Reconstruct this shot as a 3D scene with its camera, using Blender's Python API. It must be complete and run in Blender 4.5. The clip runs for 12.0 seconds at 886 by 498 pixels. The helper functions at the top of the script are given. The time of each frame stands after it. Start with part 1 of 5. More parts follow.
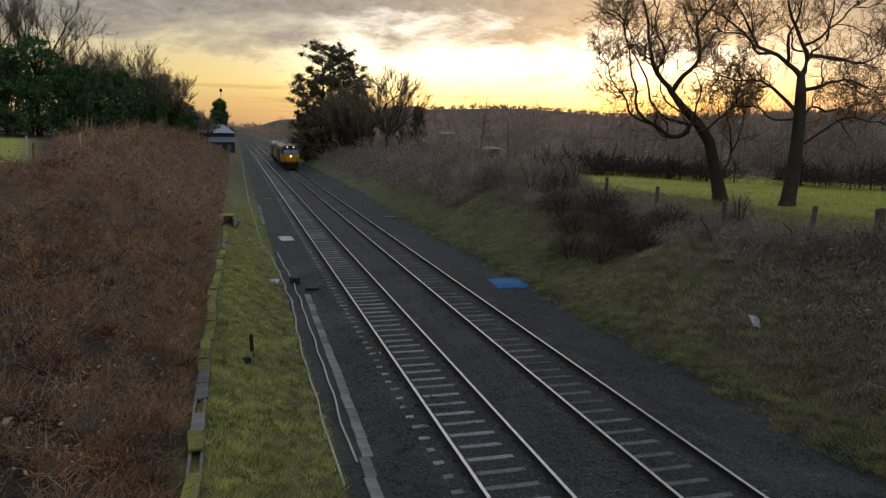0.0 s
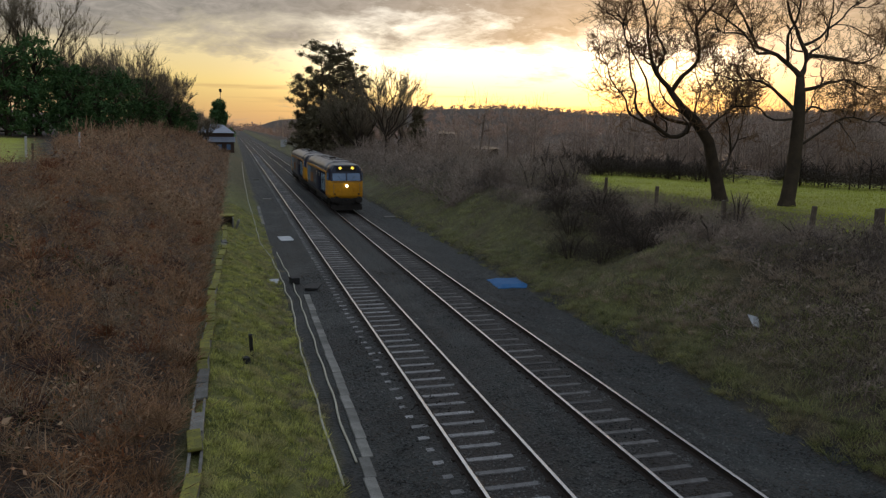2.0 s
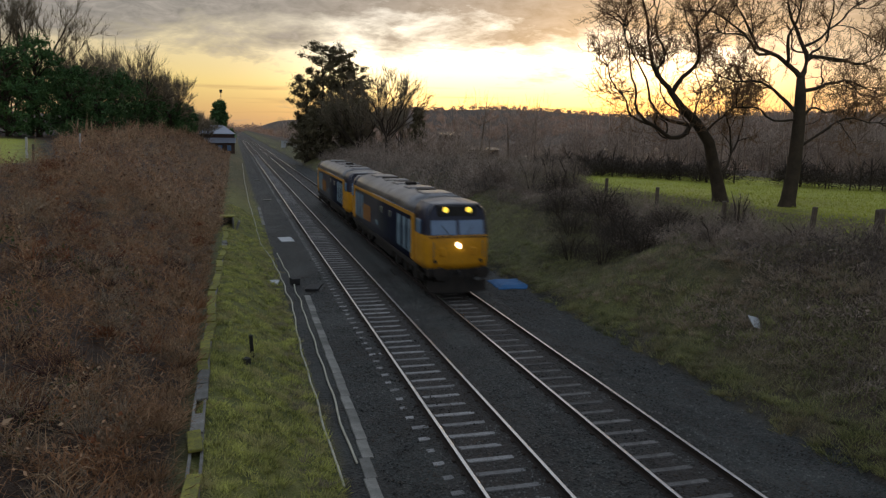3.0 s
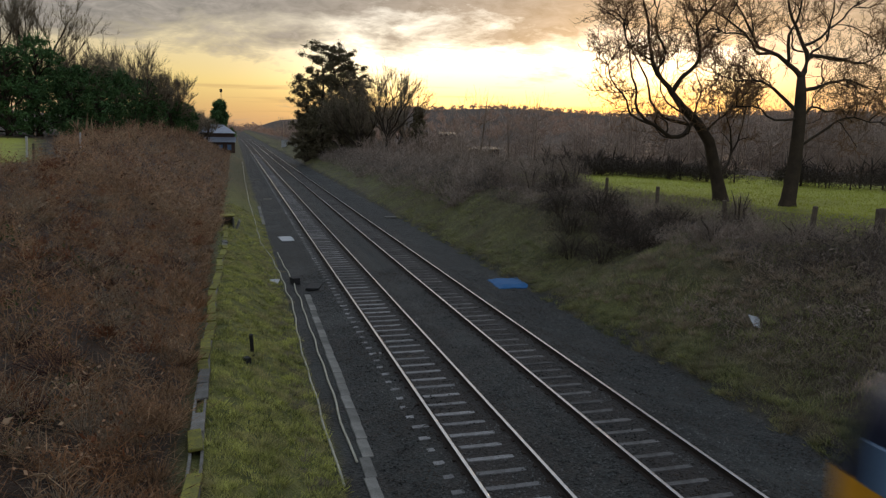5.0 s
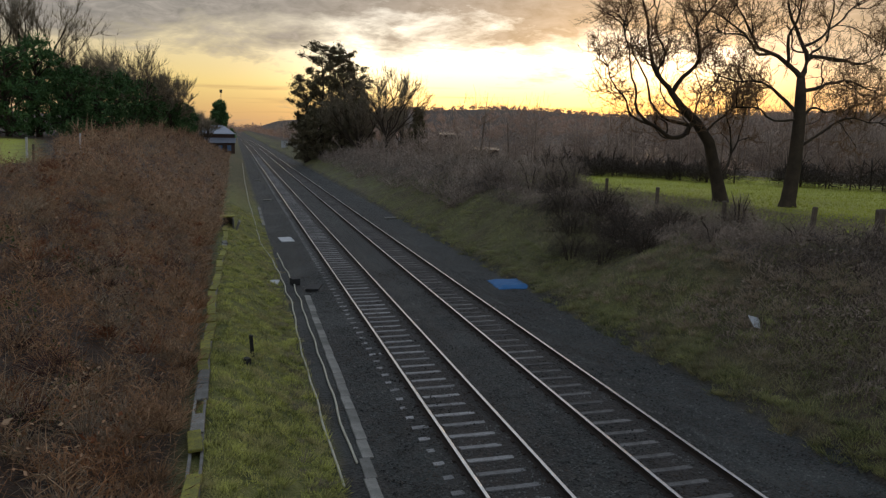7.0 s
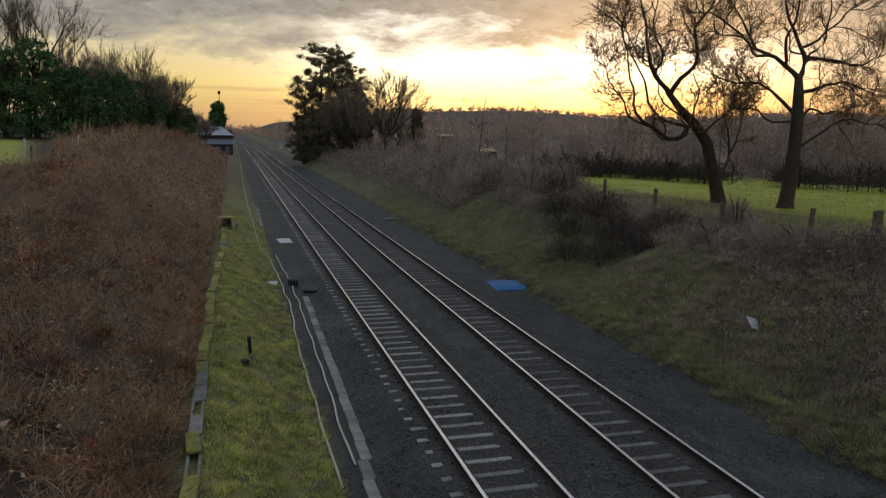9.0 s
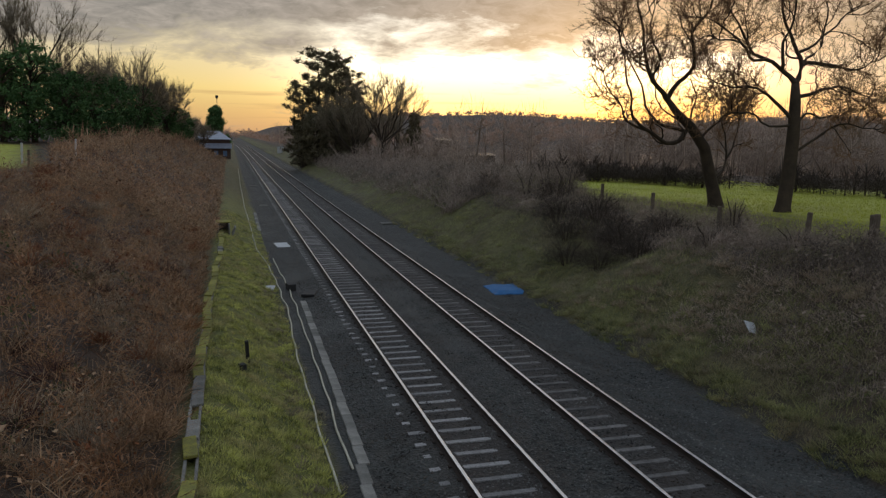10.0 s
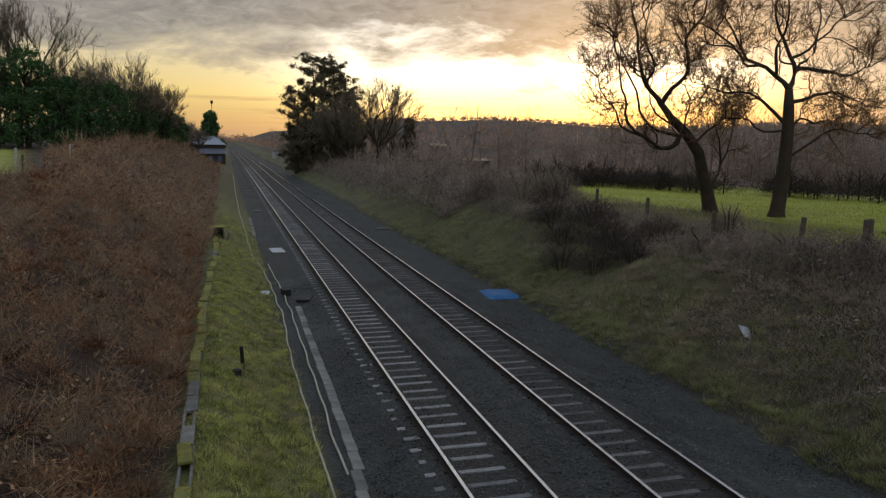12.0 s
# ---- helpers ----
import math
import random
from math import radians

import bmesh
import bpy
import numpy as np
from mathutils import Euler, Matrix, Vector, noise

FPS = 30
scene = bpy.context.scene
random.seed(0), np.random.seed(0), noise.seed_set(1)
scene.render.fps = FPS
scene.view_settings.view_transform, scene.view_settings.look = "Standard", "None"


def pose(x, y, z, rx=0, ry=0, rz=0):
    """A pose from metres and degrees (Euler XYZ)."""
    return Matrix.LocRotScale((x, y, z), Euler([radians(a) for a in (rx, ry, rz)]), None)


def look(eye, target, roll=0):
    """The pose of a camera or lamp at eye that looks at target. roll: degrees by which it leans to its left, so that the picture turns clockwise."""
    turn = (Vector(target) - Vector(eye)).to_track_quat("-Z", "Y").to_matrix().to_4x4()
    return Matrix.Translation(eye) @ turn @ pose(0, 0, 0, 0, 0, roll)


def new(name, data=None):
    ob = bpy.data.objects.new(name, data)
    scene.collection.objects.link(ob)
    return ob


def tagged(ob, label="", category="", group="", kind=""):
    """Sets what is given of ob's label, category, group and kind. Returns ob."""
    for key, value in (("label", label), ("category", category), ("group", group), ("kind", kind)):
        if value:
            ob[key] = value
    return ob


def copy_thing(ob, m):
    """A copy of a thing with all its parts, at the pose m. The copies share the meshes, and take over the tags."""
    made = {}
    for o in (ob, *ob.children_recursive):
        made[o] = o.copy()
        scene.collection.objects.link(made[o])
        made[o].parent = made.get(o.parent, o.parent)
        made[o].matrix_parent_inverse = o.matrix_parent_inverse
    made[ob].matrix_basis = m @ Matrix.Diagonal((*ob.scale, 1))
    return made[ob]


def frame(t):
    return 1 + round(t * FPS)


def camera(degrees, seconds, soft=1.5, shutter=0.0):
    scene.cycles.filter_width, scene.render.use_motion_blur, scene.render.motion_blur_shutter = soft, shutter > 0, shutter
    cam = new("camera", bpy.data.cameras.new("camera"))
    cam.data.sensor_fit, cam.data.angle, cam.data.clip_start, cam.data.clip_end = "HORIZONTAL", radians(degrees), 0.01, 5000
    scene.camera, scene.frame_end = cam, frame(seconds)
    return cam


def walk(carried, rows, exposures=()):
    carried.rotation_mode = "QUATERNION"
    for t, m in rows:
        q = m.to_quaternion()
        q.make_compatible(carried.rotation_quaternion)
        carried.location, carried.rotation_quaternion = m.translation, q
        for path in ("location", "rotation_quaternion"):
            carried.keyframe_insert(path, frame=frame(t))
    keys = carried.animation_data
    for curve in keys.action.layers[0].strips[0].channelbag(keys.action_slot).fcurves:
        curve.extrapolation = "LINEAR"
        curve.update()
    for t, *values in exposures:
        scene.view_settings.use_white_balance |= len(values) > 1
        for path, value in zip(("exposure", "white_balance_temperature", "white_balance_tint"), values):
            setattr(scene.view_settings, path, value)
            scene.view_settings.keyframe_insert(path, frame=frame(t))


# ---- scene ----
# ---------------------------------------------------------------- camera
EYE = Vector((-4.9705, 0.0, 6.4902))


def aim(dx, dy):
    """The held camera's pose, turned by small angles (thousandths) from its usual aim."""
    yaw, pitch = 0.26366 - dx / 1366.2, 0.15338 - dy / 1366.2
    way = Vector((math.sin(yaw) * math.cos(pitch), math.cos(yaw) * math.cos(pitch), -math.sin(pitch)))
    return look(EYE, EYE + way * 10, 0.70)


cam = camera(59.70, 12.0, soft=1.3, shutter=0.5)
walk(cam, [(t, aim(dx, dy)) for t, dx, dy in (
    (0.0, 0.0, -1.5), (0.5, -1.0, -3.0), (1.0, -1.5, -3.0), (1.5, -1.3, -2.5), (2.0, -1.0, -1.5),
    (2.5, -0.2, -0.3), (3.0, -0.2, 0.0), (3.2, 0.0, 0.0), (4.8, 0.0, -0.6), (5.0, 0.2, -1.2), (5.5, 0.0, 0.0),
    (6.0, 0.0, 0.0), (6.5, 0.0, 0.0), (7.0, 0.0, 0.0), (7.2, -0.1, 0.1), (8.8, -2.0, 1.5), (9.0, -3.0, 2.3),
    (9.5, -5.3, 8.6), (10.0, -7.0, 9.7), (10.5, -9.0, 9.8), (11.0, -11.0, 11.0), (11.5, -12.4, 13.0),
    (12.0, -15.6, 18.8))])

# ---------------------------------------------------------------- light
SUN_AZ, SUN_EL = radians(32.0), radians(3.4)      # azimuth from +y towards +x
SUN_WAY = Vector((math.sin(SUN_AZ) * math.cos(SUN_EL), math.cos(SUN_AZ) * math.cos(SUN_EL), math.sin(SUN_EL)))
sun = new("sun", bpy.data.lights.new("sun", "SUN"))
sun.data.energy, sun.data.angle, sun.data.color = 0.5, radians(12), (1.0, 0.62, 0.32)
sun.matrix_world = look(Vector((0, 0, 50)) + SUN_WAY * 100, (0, 0, 50))
scene.view_settings.exposure = 0.0


class Nodes:
    """Short hand for building node trees."""

    def __init__(self, tree):
        self.t = tree
        self.t.nodes.clear()

    def add(self, kind, **inputs):
        n = self.t.nodes.new(kind)
        for k, v in inputs.items():
            self.put(n, k.replace("_", " "), v)
        return n

    def put(self, n, key, v):
        s = n.inputs[int(key[1:])] if key[0] == "i" and key[1:].isdigit() else n.inputs[key]
        if isinstance(v, bpy.types.NodeSocket):
            self.t.links.new(v, s)
        elif isinstance(v, bpy.types.Node):
            self.t.links.new(v.outputs[0], s)
        else:
            s.default_value = v

    def math(self, op, a, b=0.0, c=None):
        n = self.t.nodes.new("ShaderNodeMath")
        n.operation = op
        for i, v in enumerate((a, b, c)):
            if v is not None:
                self.put(n, "i%d" % i, v)
        return n.outputs[0]

    def mix(self, fac, a, b):
        n = self.t.nodes.new("ShaderNodeMixRGB")
        for k, v in (("i0", fac), ("i1", a), ("i2", b)):
            if k != "i0" and isinstance(v, tuple) and len(v) == 3:
                v = (*v, 1)
            self.put(n, k, v)
        return n.outputs[0]

    def plus(self, fac, a, b):
        n = self.add("ShaderNodeMixRGB", i0=fac, i1=a, i2=b)
        n.blend_type = "ADD"
        return n.outputs[0]

    def ramp(self, fac, stops):
        n = self.t.nodes.new("ShaderNodeValToRGB")
        e = n.color_ramp.elements
        while len(e) < len(stops):
            e.new(0.5)
        for el, (p, c) in zip(e, stops):
            el.position = p
            el.color = (*c, 1) if isinstance(c, tuple) else (c, c, c, 1)
        self.put(n, "i0", fac)
        return n.outputs[0]

    def noise(self, vec, scale, detail=4.0, rough=0.55, dist=0.0):
        return self.add("ShaderNodeTexNoise", Vector=vec, Scale=scale, Detail=detail, Roughness=rough, Distortion=dist).outputs[0]


def make_world():
    w = bpy.data.worlds.new("evening_sky")
    scene.world = w
    w.use_nodes = True
    n = Nodes(w.node_tree)
    sky = n.add("ShaderNodeTexSky")
    sky.sky_type, sky.sun_disc, sky.sun_elevation, sky.sun_rotation = "NISHITA", False, SUN_EL, SUN_AZ
    gen = n.add("ShaderNodeTexCoord").outputs["Generated"]
    xyz = n.add("ShaderNodeSeparateXYZ", i0=gen)
    z = n.math("MAXIMUM", xyz.outputs[2], 0.0)
    toward = n.add("ShaderNodeVectorMath")
    toward.operation = "DOT_PRODUCT"
    n.put(toward, "i0", gen)
    toward.inputs[1].default_value = (math.sin(SUN_AZ + SKY["shift"]), math.cos(SUN_AZ + SKY["shift"]), 0.06)
    near = n.math("MAXIMUM", toward.outputs["Value"], 0.0)
    warm = n.ramp(z, SKY["warm"])
    cold = n.ramp(z, SKY["cold"])
    broad = n.add("ShaderNodeVectorMath", i0=gen)
    broad.operation = "DOT_PRODUCT"
    broad.inputs[1].default_value = (math.sin(radians(9)), math.cos(radians(9)), 0.0)
    base = n.mix(n.ramp(broad.outputs["Value"], SKY["side"]), cold, warm)
    glow = n.math("MULTIPLY", n.math("POWER", near, SKY["glow_n"]), SKY["glow"])
    low = n.ramp(z, [(0.0, 0.35), (0.035, 0.45), (0.06, 1.0), (0.13, 0.9), (0.2, 0.25), (0.3, 0.0)])
    glow = n.math("MULTIPLY", glow, low)
    tint = n.ramp(z, [(0.0, (1.0, 0.55, 0.12)), (0.04, (1.0, 0.70, 0.28)), (0.065, (1.0, 0.90, 0.62)), (0.09, (1.0, 0.97, 0.88)), (0.3, (1, 0.98, 0.95))])
    lit = n.plus(glow, base, tint)
    # cloud sheet seen from beneath: stretch by height above the horizon
    inv = n.math("DIVIDE", 1.0, n.math("ADD", z, 0.20))
    flat = n.add("ShaderNodeCombineXYZ")
    n.put(flat, "i0", n.math("MULTIPLY", xyz.outputs[0], inv))
    n.put(flat, "i1", n.math("MULTIPLY", xyz.outputs[1], inv))
    big = n.noise(flat.outputs[0], SKY["big"], 5, 0.6, 0.6)
    fine = n.noise(flat.outputs[0], SKY["fine"], 6, 0.62, 0.4)
    wisp = n.noise(flat.outputs[0], SKY["wisp"], 6, 0.68, 0.8)
    mask = n.math("ADD", n.math("ADD", n.math("MULTIPLY", big, 0.50), n.math("MULTIPLY", fine, 0.32)), n.math("MULTIPLY", wisp, 0.18))
    cover = n.ramp(z, SKY["cover"])
    bank = n.math("MULTIPLY", n.ramp(xyz.outputs[0], [(0.36, 0.0), (0.52, 0.13)]), n.ramp(z, [(0.09, 0.0), (0.125, 1.0), (0.3, 1.0), (0.5, 0.0)]))
    mask = n.ramp(n.math("ADD", n.math("ADD", mask, cover), bank), SKY["edge"])
    dark = n.mix(n.ramp(near, [(0.75, 0.0), (1.0, 1.0)]), (0.145, 0.138, 0.148), (0.175, 0.150, 0.147))
    dark = n.mix(n.ramp(wisp, [(0.35, 0.0), (0.75, 0.8)]), dark, (0.42, 0.36, 0.33))
    cloudy = n.mix(mask, lit, dark)
    # thin bars of low cloud lying along the horizon
    bar = n.add("ShaderNodeCombineXYZ")
    n.put(bar, "i0", n.math("MULTIPLY", xyz.outputs[0], 4.0))
    n.put(bar, "i1", n.math("MULTIPLY", xyz.outputs[2], 95.0))
    n.put(bar, "i2", n.math("MULTIPLY", xyz.outputs[1], 4.0))
    bars = n.ramp(n.noise(bar.outputs[0], 1.0, 4, 0.55), [(0.54, 0.0), (0.66, 0.6)])
    bars = n.math("MULTIPLY", bars, n.ramp(z, [(0.0, 0.6), (0.03, 0.9), (0.048, 1.0), (0.062, 0.0)]))
    cloudy = n.mix(bars, cloudy, (0.42, 0.26, 0.13))
    both = n.plus(0.03, cloudy, sky.outputs[0])
    back = n.add("ShaderNodeBackground", Color=both, Strength=SKY["strength"])
    out = n.add("ShaderNodeOutputWorld")
    n.put(out, "Surface", back)


SKY = {
    "shift": radians(-10.5), "glow": 4.0, "glow_n": 58.0, "strength": 1.0, "big": 1.35, "fine": 3.6, "wisp": 10.0,
    "warm": [(0.0, (0.44, 0.28, 0.17)), (0.025, (0.56, 0.37, 0.17)), (0.055, (0.72, 0.54, 0.21)), (0.10, (0.70, 0.57, 0.34)),
             (0.16, (0.58, 0.52, 0.44)), (0.30, (0.46, 0.48, 0.50)), (0.55, (0.42, 0.48, 0.56)), (1.0, (0.42, 0.49, 0.60))],
    "cold": [(0.0, (0.30, 0.26, 0.24)), (0.1, (0.36, 0.33, 0.31)), (0.3, (0.40, 0.42, 0.46)), (0.6, (0.42, 0.48, 0.57)), (1.0, (0.42, 0.49, 0.60))],
    "side": [(0.84, 0.0), (0.97, 1.0)],
    "cover": [(0.0, 0.0), (0.06, 0.0), (0.085, 0.03), (0.10, 0.10), (0.125, 0.17), (0.155, 0.26), (0.24, 0.27), (0.32, 0.1), (0.6, 0.0), (1.0, 0.0)],
    "edge": [(0.54, 0.0), (0.60, 0.45), (0.70, 1.0)],
}
make_world()

# ---------------------------------------------------------------- materials
def mat(name, a, b, scale=6.0, rough=0.85, metal=0.0, bump=0.3, fine=60.0, c=None, spec=0.3, dist=0.02, vary=0.0):
    """A surface with colour a, blotched with b (and spotted with c), grain at two sizes and a bump."""
    m = bpy.data.materials.new(name)
    m.use_nodes = True
    n = Nodes(m.node_tree)
    obj = n.add("ShaderNodeTexCoord").outputs["Object"]
    big = n.noise(obj, scale, 5, 0.6)
    small = n.noise(obj, fine, 4, 0.6)
    col = n.mix(n.ramp(big, [(0.35, 0.0), (0.65, 1.0)]), a, b)
    if c:
        col = n.mix(n.ramp(small, [(0.52, 0.0), (0.68, 1.0)]), col, c)
    shade = n.math("ADD", n.math("MULTIPLY", small, 0.5), 0.75)
    if vary:
        info = n.add("ShaderNodeObjectInfo").outputs["Random"]
        shade = n.math("MULTIPLY", shade, n.math("ADD", n.math("MULTIPLY", info, vary), 1.0 - vary / 2))
    mul = n.add("ShaderNodeMixRGB", i0=1.0, i1=col, i2=shade)
    mul.blend_type = "MULTIPLY"
    bs = n.add("ShaderNodeBsdfPrincipled", Base_Color=mul.outputs[0], Roughness=rough, Metallic=metal)
    n.put(bs, "Specular IOR Level", spec)
    if bump:
        bp = n.add("ShaderNodeBump", Strength=bump, Distance=dist, Height=small)
        n.put(bs, "Normal", bp)
    n.put(n.add("ShaderNodeOutputMaterial"), "Surface", bs)
    return m


def glow_mat(name, colour, strength):
    m = bpy.data.materials.new(name)
    m.use_nodes = True
    n = Nodes(m.node_tree)
    e = n.add("ShaderNodeEmission", Color=(*colour, 1), Strength=strength)
    n.put(n.add("ShaderNodeOutputMaterial"), "Surface", e)
    return m


def leaf_mat(name, a, b, rough=0.8, c=None, size=0.35):
    """Stalks, twigs and leaves: each joined piece takes its own shade between a and b, in drifts of c."""
    m = bpy.data.materials.new(name)
    m.use_nodes = True
    n = Nodes(m.node_tree)
    rnd = n.add("ShaderNodeNewGeometry").outputs["Random Per Island"]
    obj = n.add("ShaderNodeTexCoord").outputs["Object"]
    patch = n.noise(obj, size, 4, 0.65)
    fac = n.math("ADD", n.math("MULTIPLY", rnd, 0.55), n.math("MULTIPLY", n.math("SUBTRACT", patch, 0.37), 1.9))
    col = n.ramp(fac, [(0.1, a), (0.9, b)])
    if c:
        drift = n.noise(n.add("ShaderNodeVectorMath", i0=obj, i1=(31.0, 7.0, 3.0)).outputs[0], size * 0.8, 4, 0.65)
        col = n.mix(n.math("MULTIPLY", n.ramp(drift, [(0.47, 0.0), (0.60, 1.0)]), n.math("ADD", n.math("MULTIPLY", rnd, 0.5), 0.4)), col, c)
    bs = n.add("ShaderNodeBsdfPrincipled", Base_Color=col, Roughness=rough)
    n.put(bs, "Specular IOR Level", 0.2)
    n.put(n.add("ShaderNodeOutputMaterial"), "Surface", bs)
    return m


def ground_mat():
    """The one sheet of ground: stone ballast, rough bank grass, bramble soil and pasture, by stored region weights."""
    m = bpy.data.materials.new("ground_cover")
    m.use_nodes = True
    n = Nodes(m.node_tree)
    obj = n.add("ShaderNodeTexCoord").outputs["Object"]
    at = n.add("ShaderNodeAttribute")
    at.attribute_name = "region"
    sep = n.add("ShaderNodeSeparateColor", i0=at.outputs["Color"])
    big, mid, small = n.noise(obj, 0.25, 4), n.noise(obj, 2.2, 5, 0.65), n.noise(obj, 16, 5, 0.65)
    vor = n.add("ShaderNodeTexVoronoi", Vector=obj, Scale=17.0)
    stone = n.ramp(vor.outputs["Color"], [(0.2, (0.012, 0.0135, 0.013)), (0.8, (0.054, 0.059, 0.055))])
    stone = n.mix(n.ramp(mid, [(0.45, 0.0), (0.7, 0.6)]), stone, (0.048, 0.038, 0.032))
    stone = n.mix(n.ramp(big, [(0.48, 0.0), (0.68, 0.55)]), stone, (0.075, 0.079, 0.073))
    patch = n.noise(obj, 0.8, 5, 0.7, 0.5)
    stone = n.mix(n.ramp(patch, [(0.50, 0.0), (0.66, 0.75)]), stone, (0.022, 0.020, 0.018))
    along = n.add("ShaderNodeSeparateXYZ", i0=obj).outputs[0]
    bed = n.math("MINIMUM", n.math("ABSOLUTE", along), n.math("ABSOLUTE", n.math("SUBTRACT", along, RIGHT)))
    rust = n.math("MULTIPLY", n.ramp(n.math("ADD", n.math("MULTIPLY", bed, 0.5), n.math("MULTIPLY", mid, 0.25)), [(0.45, 0.85), (0.80, 0.0)]), n.ramp(big, [(0.3, 0.5), (0.6, 1.0)]))
    stone = n.mix(rust, stone, (0.038, 0.030, 0.026))
    grass = n.mix(n.ramp(mid, [(0.35, 0.0), (0.65, 1.0)]), (0.08, 0.095, 0.022), (0.21, 0.215, 0.05))
    grass = n.mix(n.ramp(small, [(0.5, 0.0), (0.75, 0.8)]), grass, (0.13, 0.105, 0.05))
    soil = n.mix(n.ramp(mid, [(0.35, 0.0), (0.65, 1.0)]), (0.030, 0.020, 0.014), (0.085, 0.055, 0.037))
    field = n.mix(n.ramp(mid, [(0.3, 0.0), (0.7, 1.0)]), (0.28, 0.305, 0.04), (0.46, 0.465, 0.08))
    field = n.mix(n.ramp(big, [(0.5, 0.0), (0.8, 0.5)]), field, (0.27, 0.24, 0.08))
    col = n.mix(sep.outputs[0], soil, stone)
    col = n.mix(n.math("MULTIPLY", sep.outputs[1], n.ramp(small, [(0.3, 0.75), (0.6, 1.0)])), col, grass)
    col = n.mix(sep.outputs[2], col, field)
    hgt = n.math("ADD", n.math("MULTIPLY", vor.outputs["Distance"], 0.8), small)
    bp = n.add("ShaderNodeBump", Strength=0.9, Distance=0.05, Height=hgt)
    bs = n.add("ShaderNodeBsdfPrincipled", Base_Color=col, Roughness=0.7, Normal=bp)
    n.put(bs, "Specular IOR Level", 0.32)
    n.put(n.add("ShaderNodeOutputMaterial"), "Surface", bs)
    return m


RIGHT = 3.3715       # centre line of the second track
GROUND = ground_mat()
RAIL_HEAD = mat("worn_rail_steel", (0.80, 0.79, 0.78), (0.68, 0.66, 0.65), 3, 0.28, 1.0, 0.05)
RAIL_SIDE = mat("rusty_rail_steel", (0.040, 0.027, 0.020), (0.028, 0.022, 0.018), 5, 0.85, 0.0, 0.2)
CONCRETE = mat("weathered_concrete", (0.25, 0.24, 0.22), (0.16, 0.155, 0.14), 3, 0.95, 0, 0.45, 30, (0.10, 0.10, 0.075), vary=0.6)
SLEEPER = mat("grey_sleeper_concrete", (0.34, 0.335, 0.33), (0.21, 0.205, 0.20), 2.5, 0.9, 0, 0.3, 40, (0.09, 0.08, 0.075), vary=0.7)
SLEEPER_OLD = mat("dirty_sleeper_concrete", (0.20, 0.19, 0.185), (0.10, 0.095, 0.09), 2.5, 0.9, 0, 0.3, 40, (0.05, 0.045, 0.042), vary=0.8)
MOSS = mat("mossy_concrete", (0.31, 0.29, 0.06), (0.19, 0.185, 0.06), 5, 0.95, 0, 0.7, 28, (0.10, 0.095, 0.05), vary=0.6)
STONE = leaf_mat("ballast_stone", (0.016, 0.017, 0.016), (0.19, 0.19, 0.18), 0.9, (0.075, 0.058, 0.046), 0.5)
# Twig colour raised and warmed in place of mist over the far woods.
WOODLAND = leaf_mat("mist_pale_woodland", (0.17, 0.13, 0.10), (0.42, 0.32, 0.25))
HEDGE = leaf_mat("dark_hedge", (0.032, 0.025, 0.019), (0.085, 0.064, 0.047))
BARK = mat("oak_bark", (0.07, 0.052, 0.036), (0.04, 0.032, 0.024), 2, 0.95, 0, 0.9, 14)
# Orange glow of the low sun behind the twigs is put into their colour.
TWIG = mat("sunglow_twig_bark", (0.28, 0.16, 0.08), (0.17, 0.10, 0.06), 2, 0.9, 0, 0.0, 20)
GREY_TWIG = mat("grey_brown_twigs", (0.21, 0.17, 0.11), (0.13, 0.105, 0.07), 2, 0.9, 0, 0.0, 20)
BRAMBLE = leaf_mat("dead_bramble_stalks", (0.036, 0.019, 0.012), (0.48, 0.275, 0.155), 0.8, (0.47, 0.345, 0.215), 0.6)
DEADGRASS = leaf_mat("dry_bank_grass", (0.10, 0.085, 0.055), (0.32, 0.27, 0.17))
GRASS = leaf_mat("bank_grass_blades", (0.05, 0.062, 0.016), (0.55, 0.54, 0.14), 0.8, (0.38, 0.31, 0.15), 1.5)
TURF = leaf_mat("pasture_blades", (0.26, 0.30, 0.03), (0.46, 0.48, 0.07))
EVERGREEN = leaf_mat("evergreen_leaves", (0.03, 0.075, 0.026), (0.10, 0.19, 0.065))
PINE = leaf_mat("pine_needles", (0.07, 0.062, 0.036), (0.20, 0.17, 0.095))
# Leaves lightened so their colour carries the smoky air around the pines.
UNDERGROWTH = leaf_mat("haze_pale_evergreen", (0.09, 0.08, 0.05), (0.25, 0.22, 0.135))
OLIVE = leaf_mat("bramble_leaves", (0.03, 0.045, 0.015), (0.09, 0.11, 0.035))
POST = mat("grey_fence_wood", (0.16, 0.13, 0.10), (0.10, 0.08, 0.06), 5, 0.9, 0, 0.5, 40)
PIPE = mat("pale_plastic_pipe", (0.52, 0.50, 0.40), (0.36, 0.345, 0.27), 3, 0.5, 0, 0.1)
BLUE_TARP = mat("blue_tarpaulin", (0.014, 0.10, 0.26), (0.02, 0.125, 0.31), 5, 0.6, 0, 0.5, 12)
WHITE = mat("white_board", (0.52, 0.54, 0.55), (0.40, 0.41, 0.42), 4, 0.6, 0, 0.2)
DARK = mat("dark_rubber", (0.02, 0.02, 0.02), (0.03, 0.03, 0.03), 6, 0.7, 0, 0.2)


# ---------------------------------------------------------------- helpers for meshes
def thing(name, label, category, m=None, group="", kind=""):
    ob = new(name)
    ob.matrix_world = m or Matrix()
    return tagged(ob, label, category, group, kind)


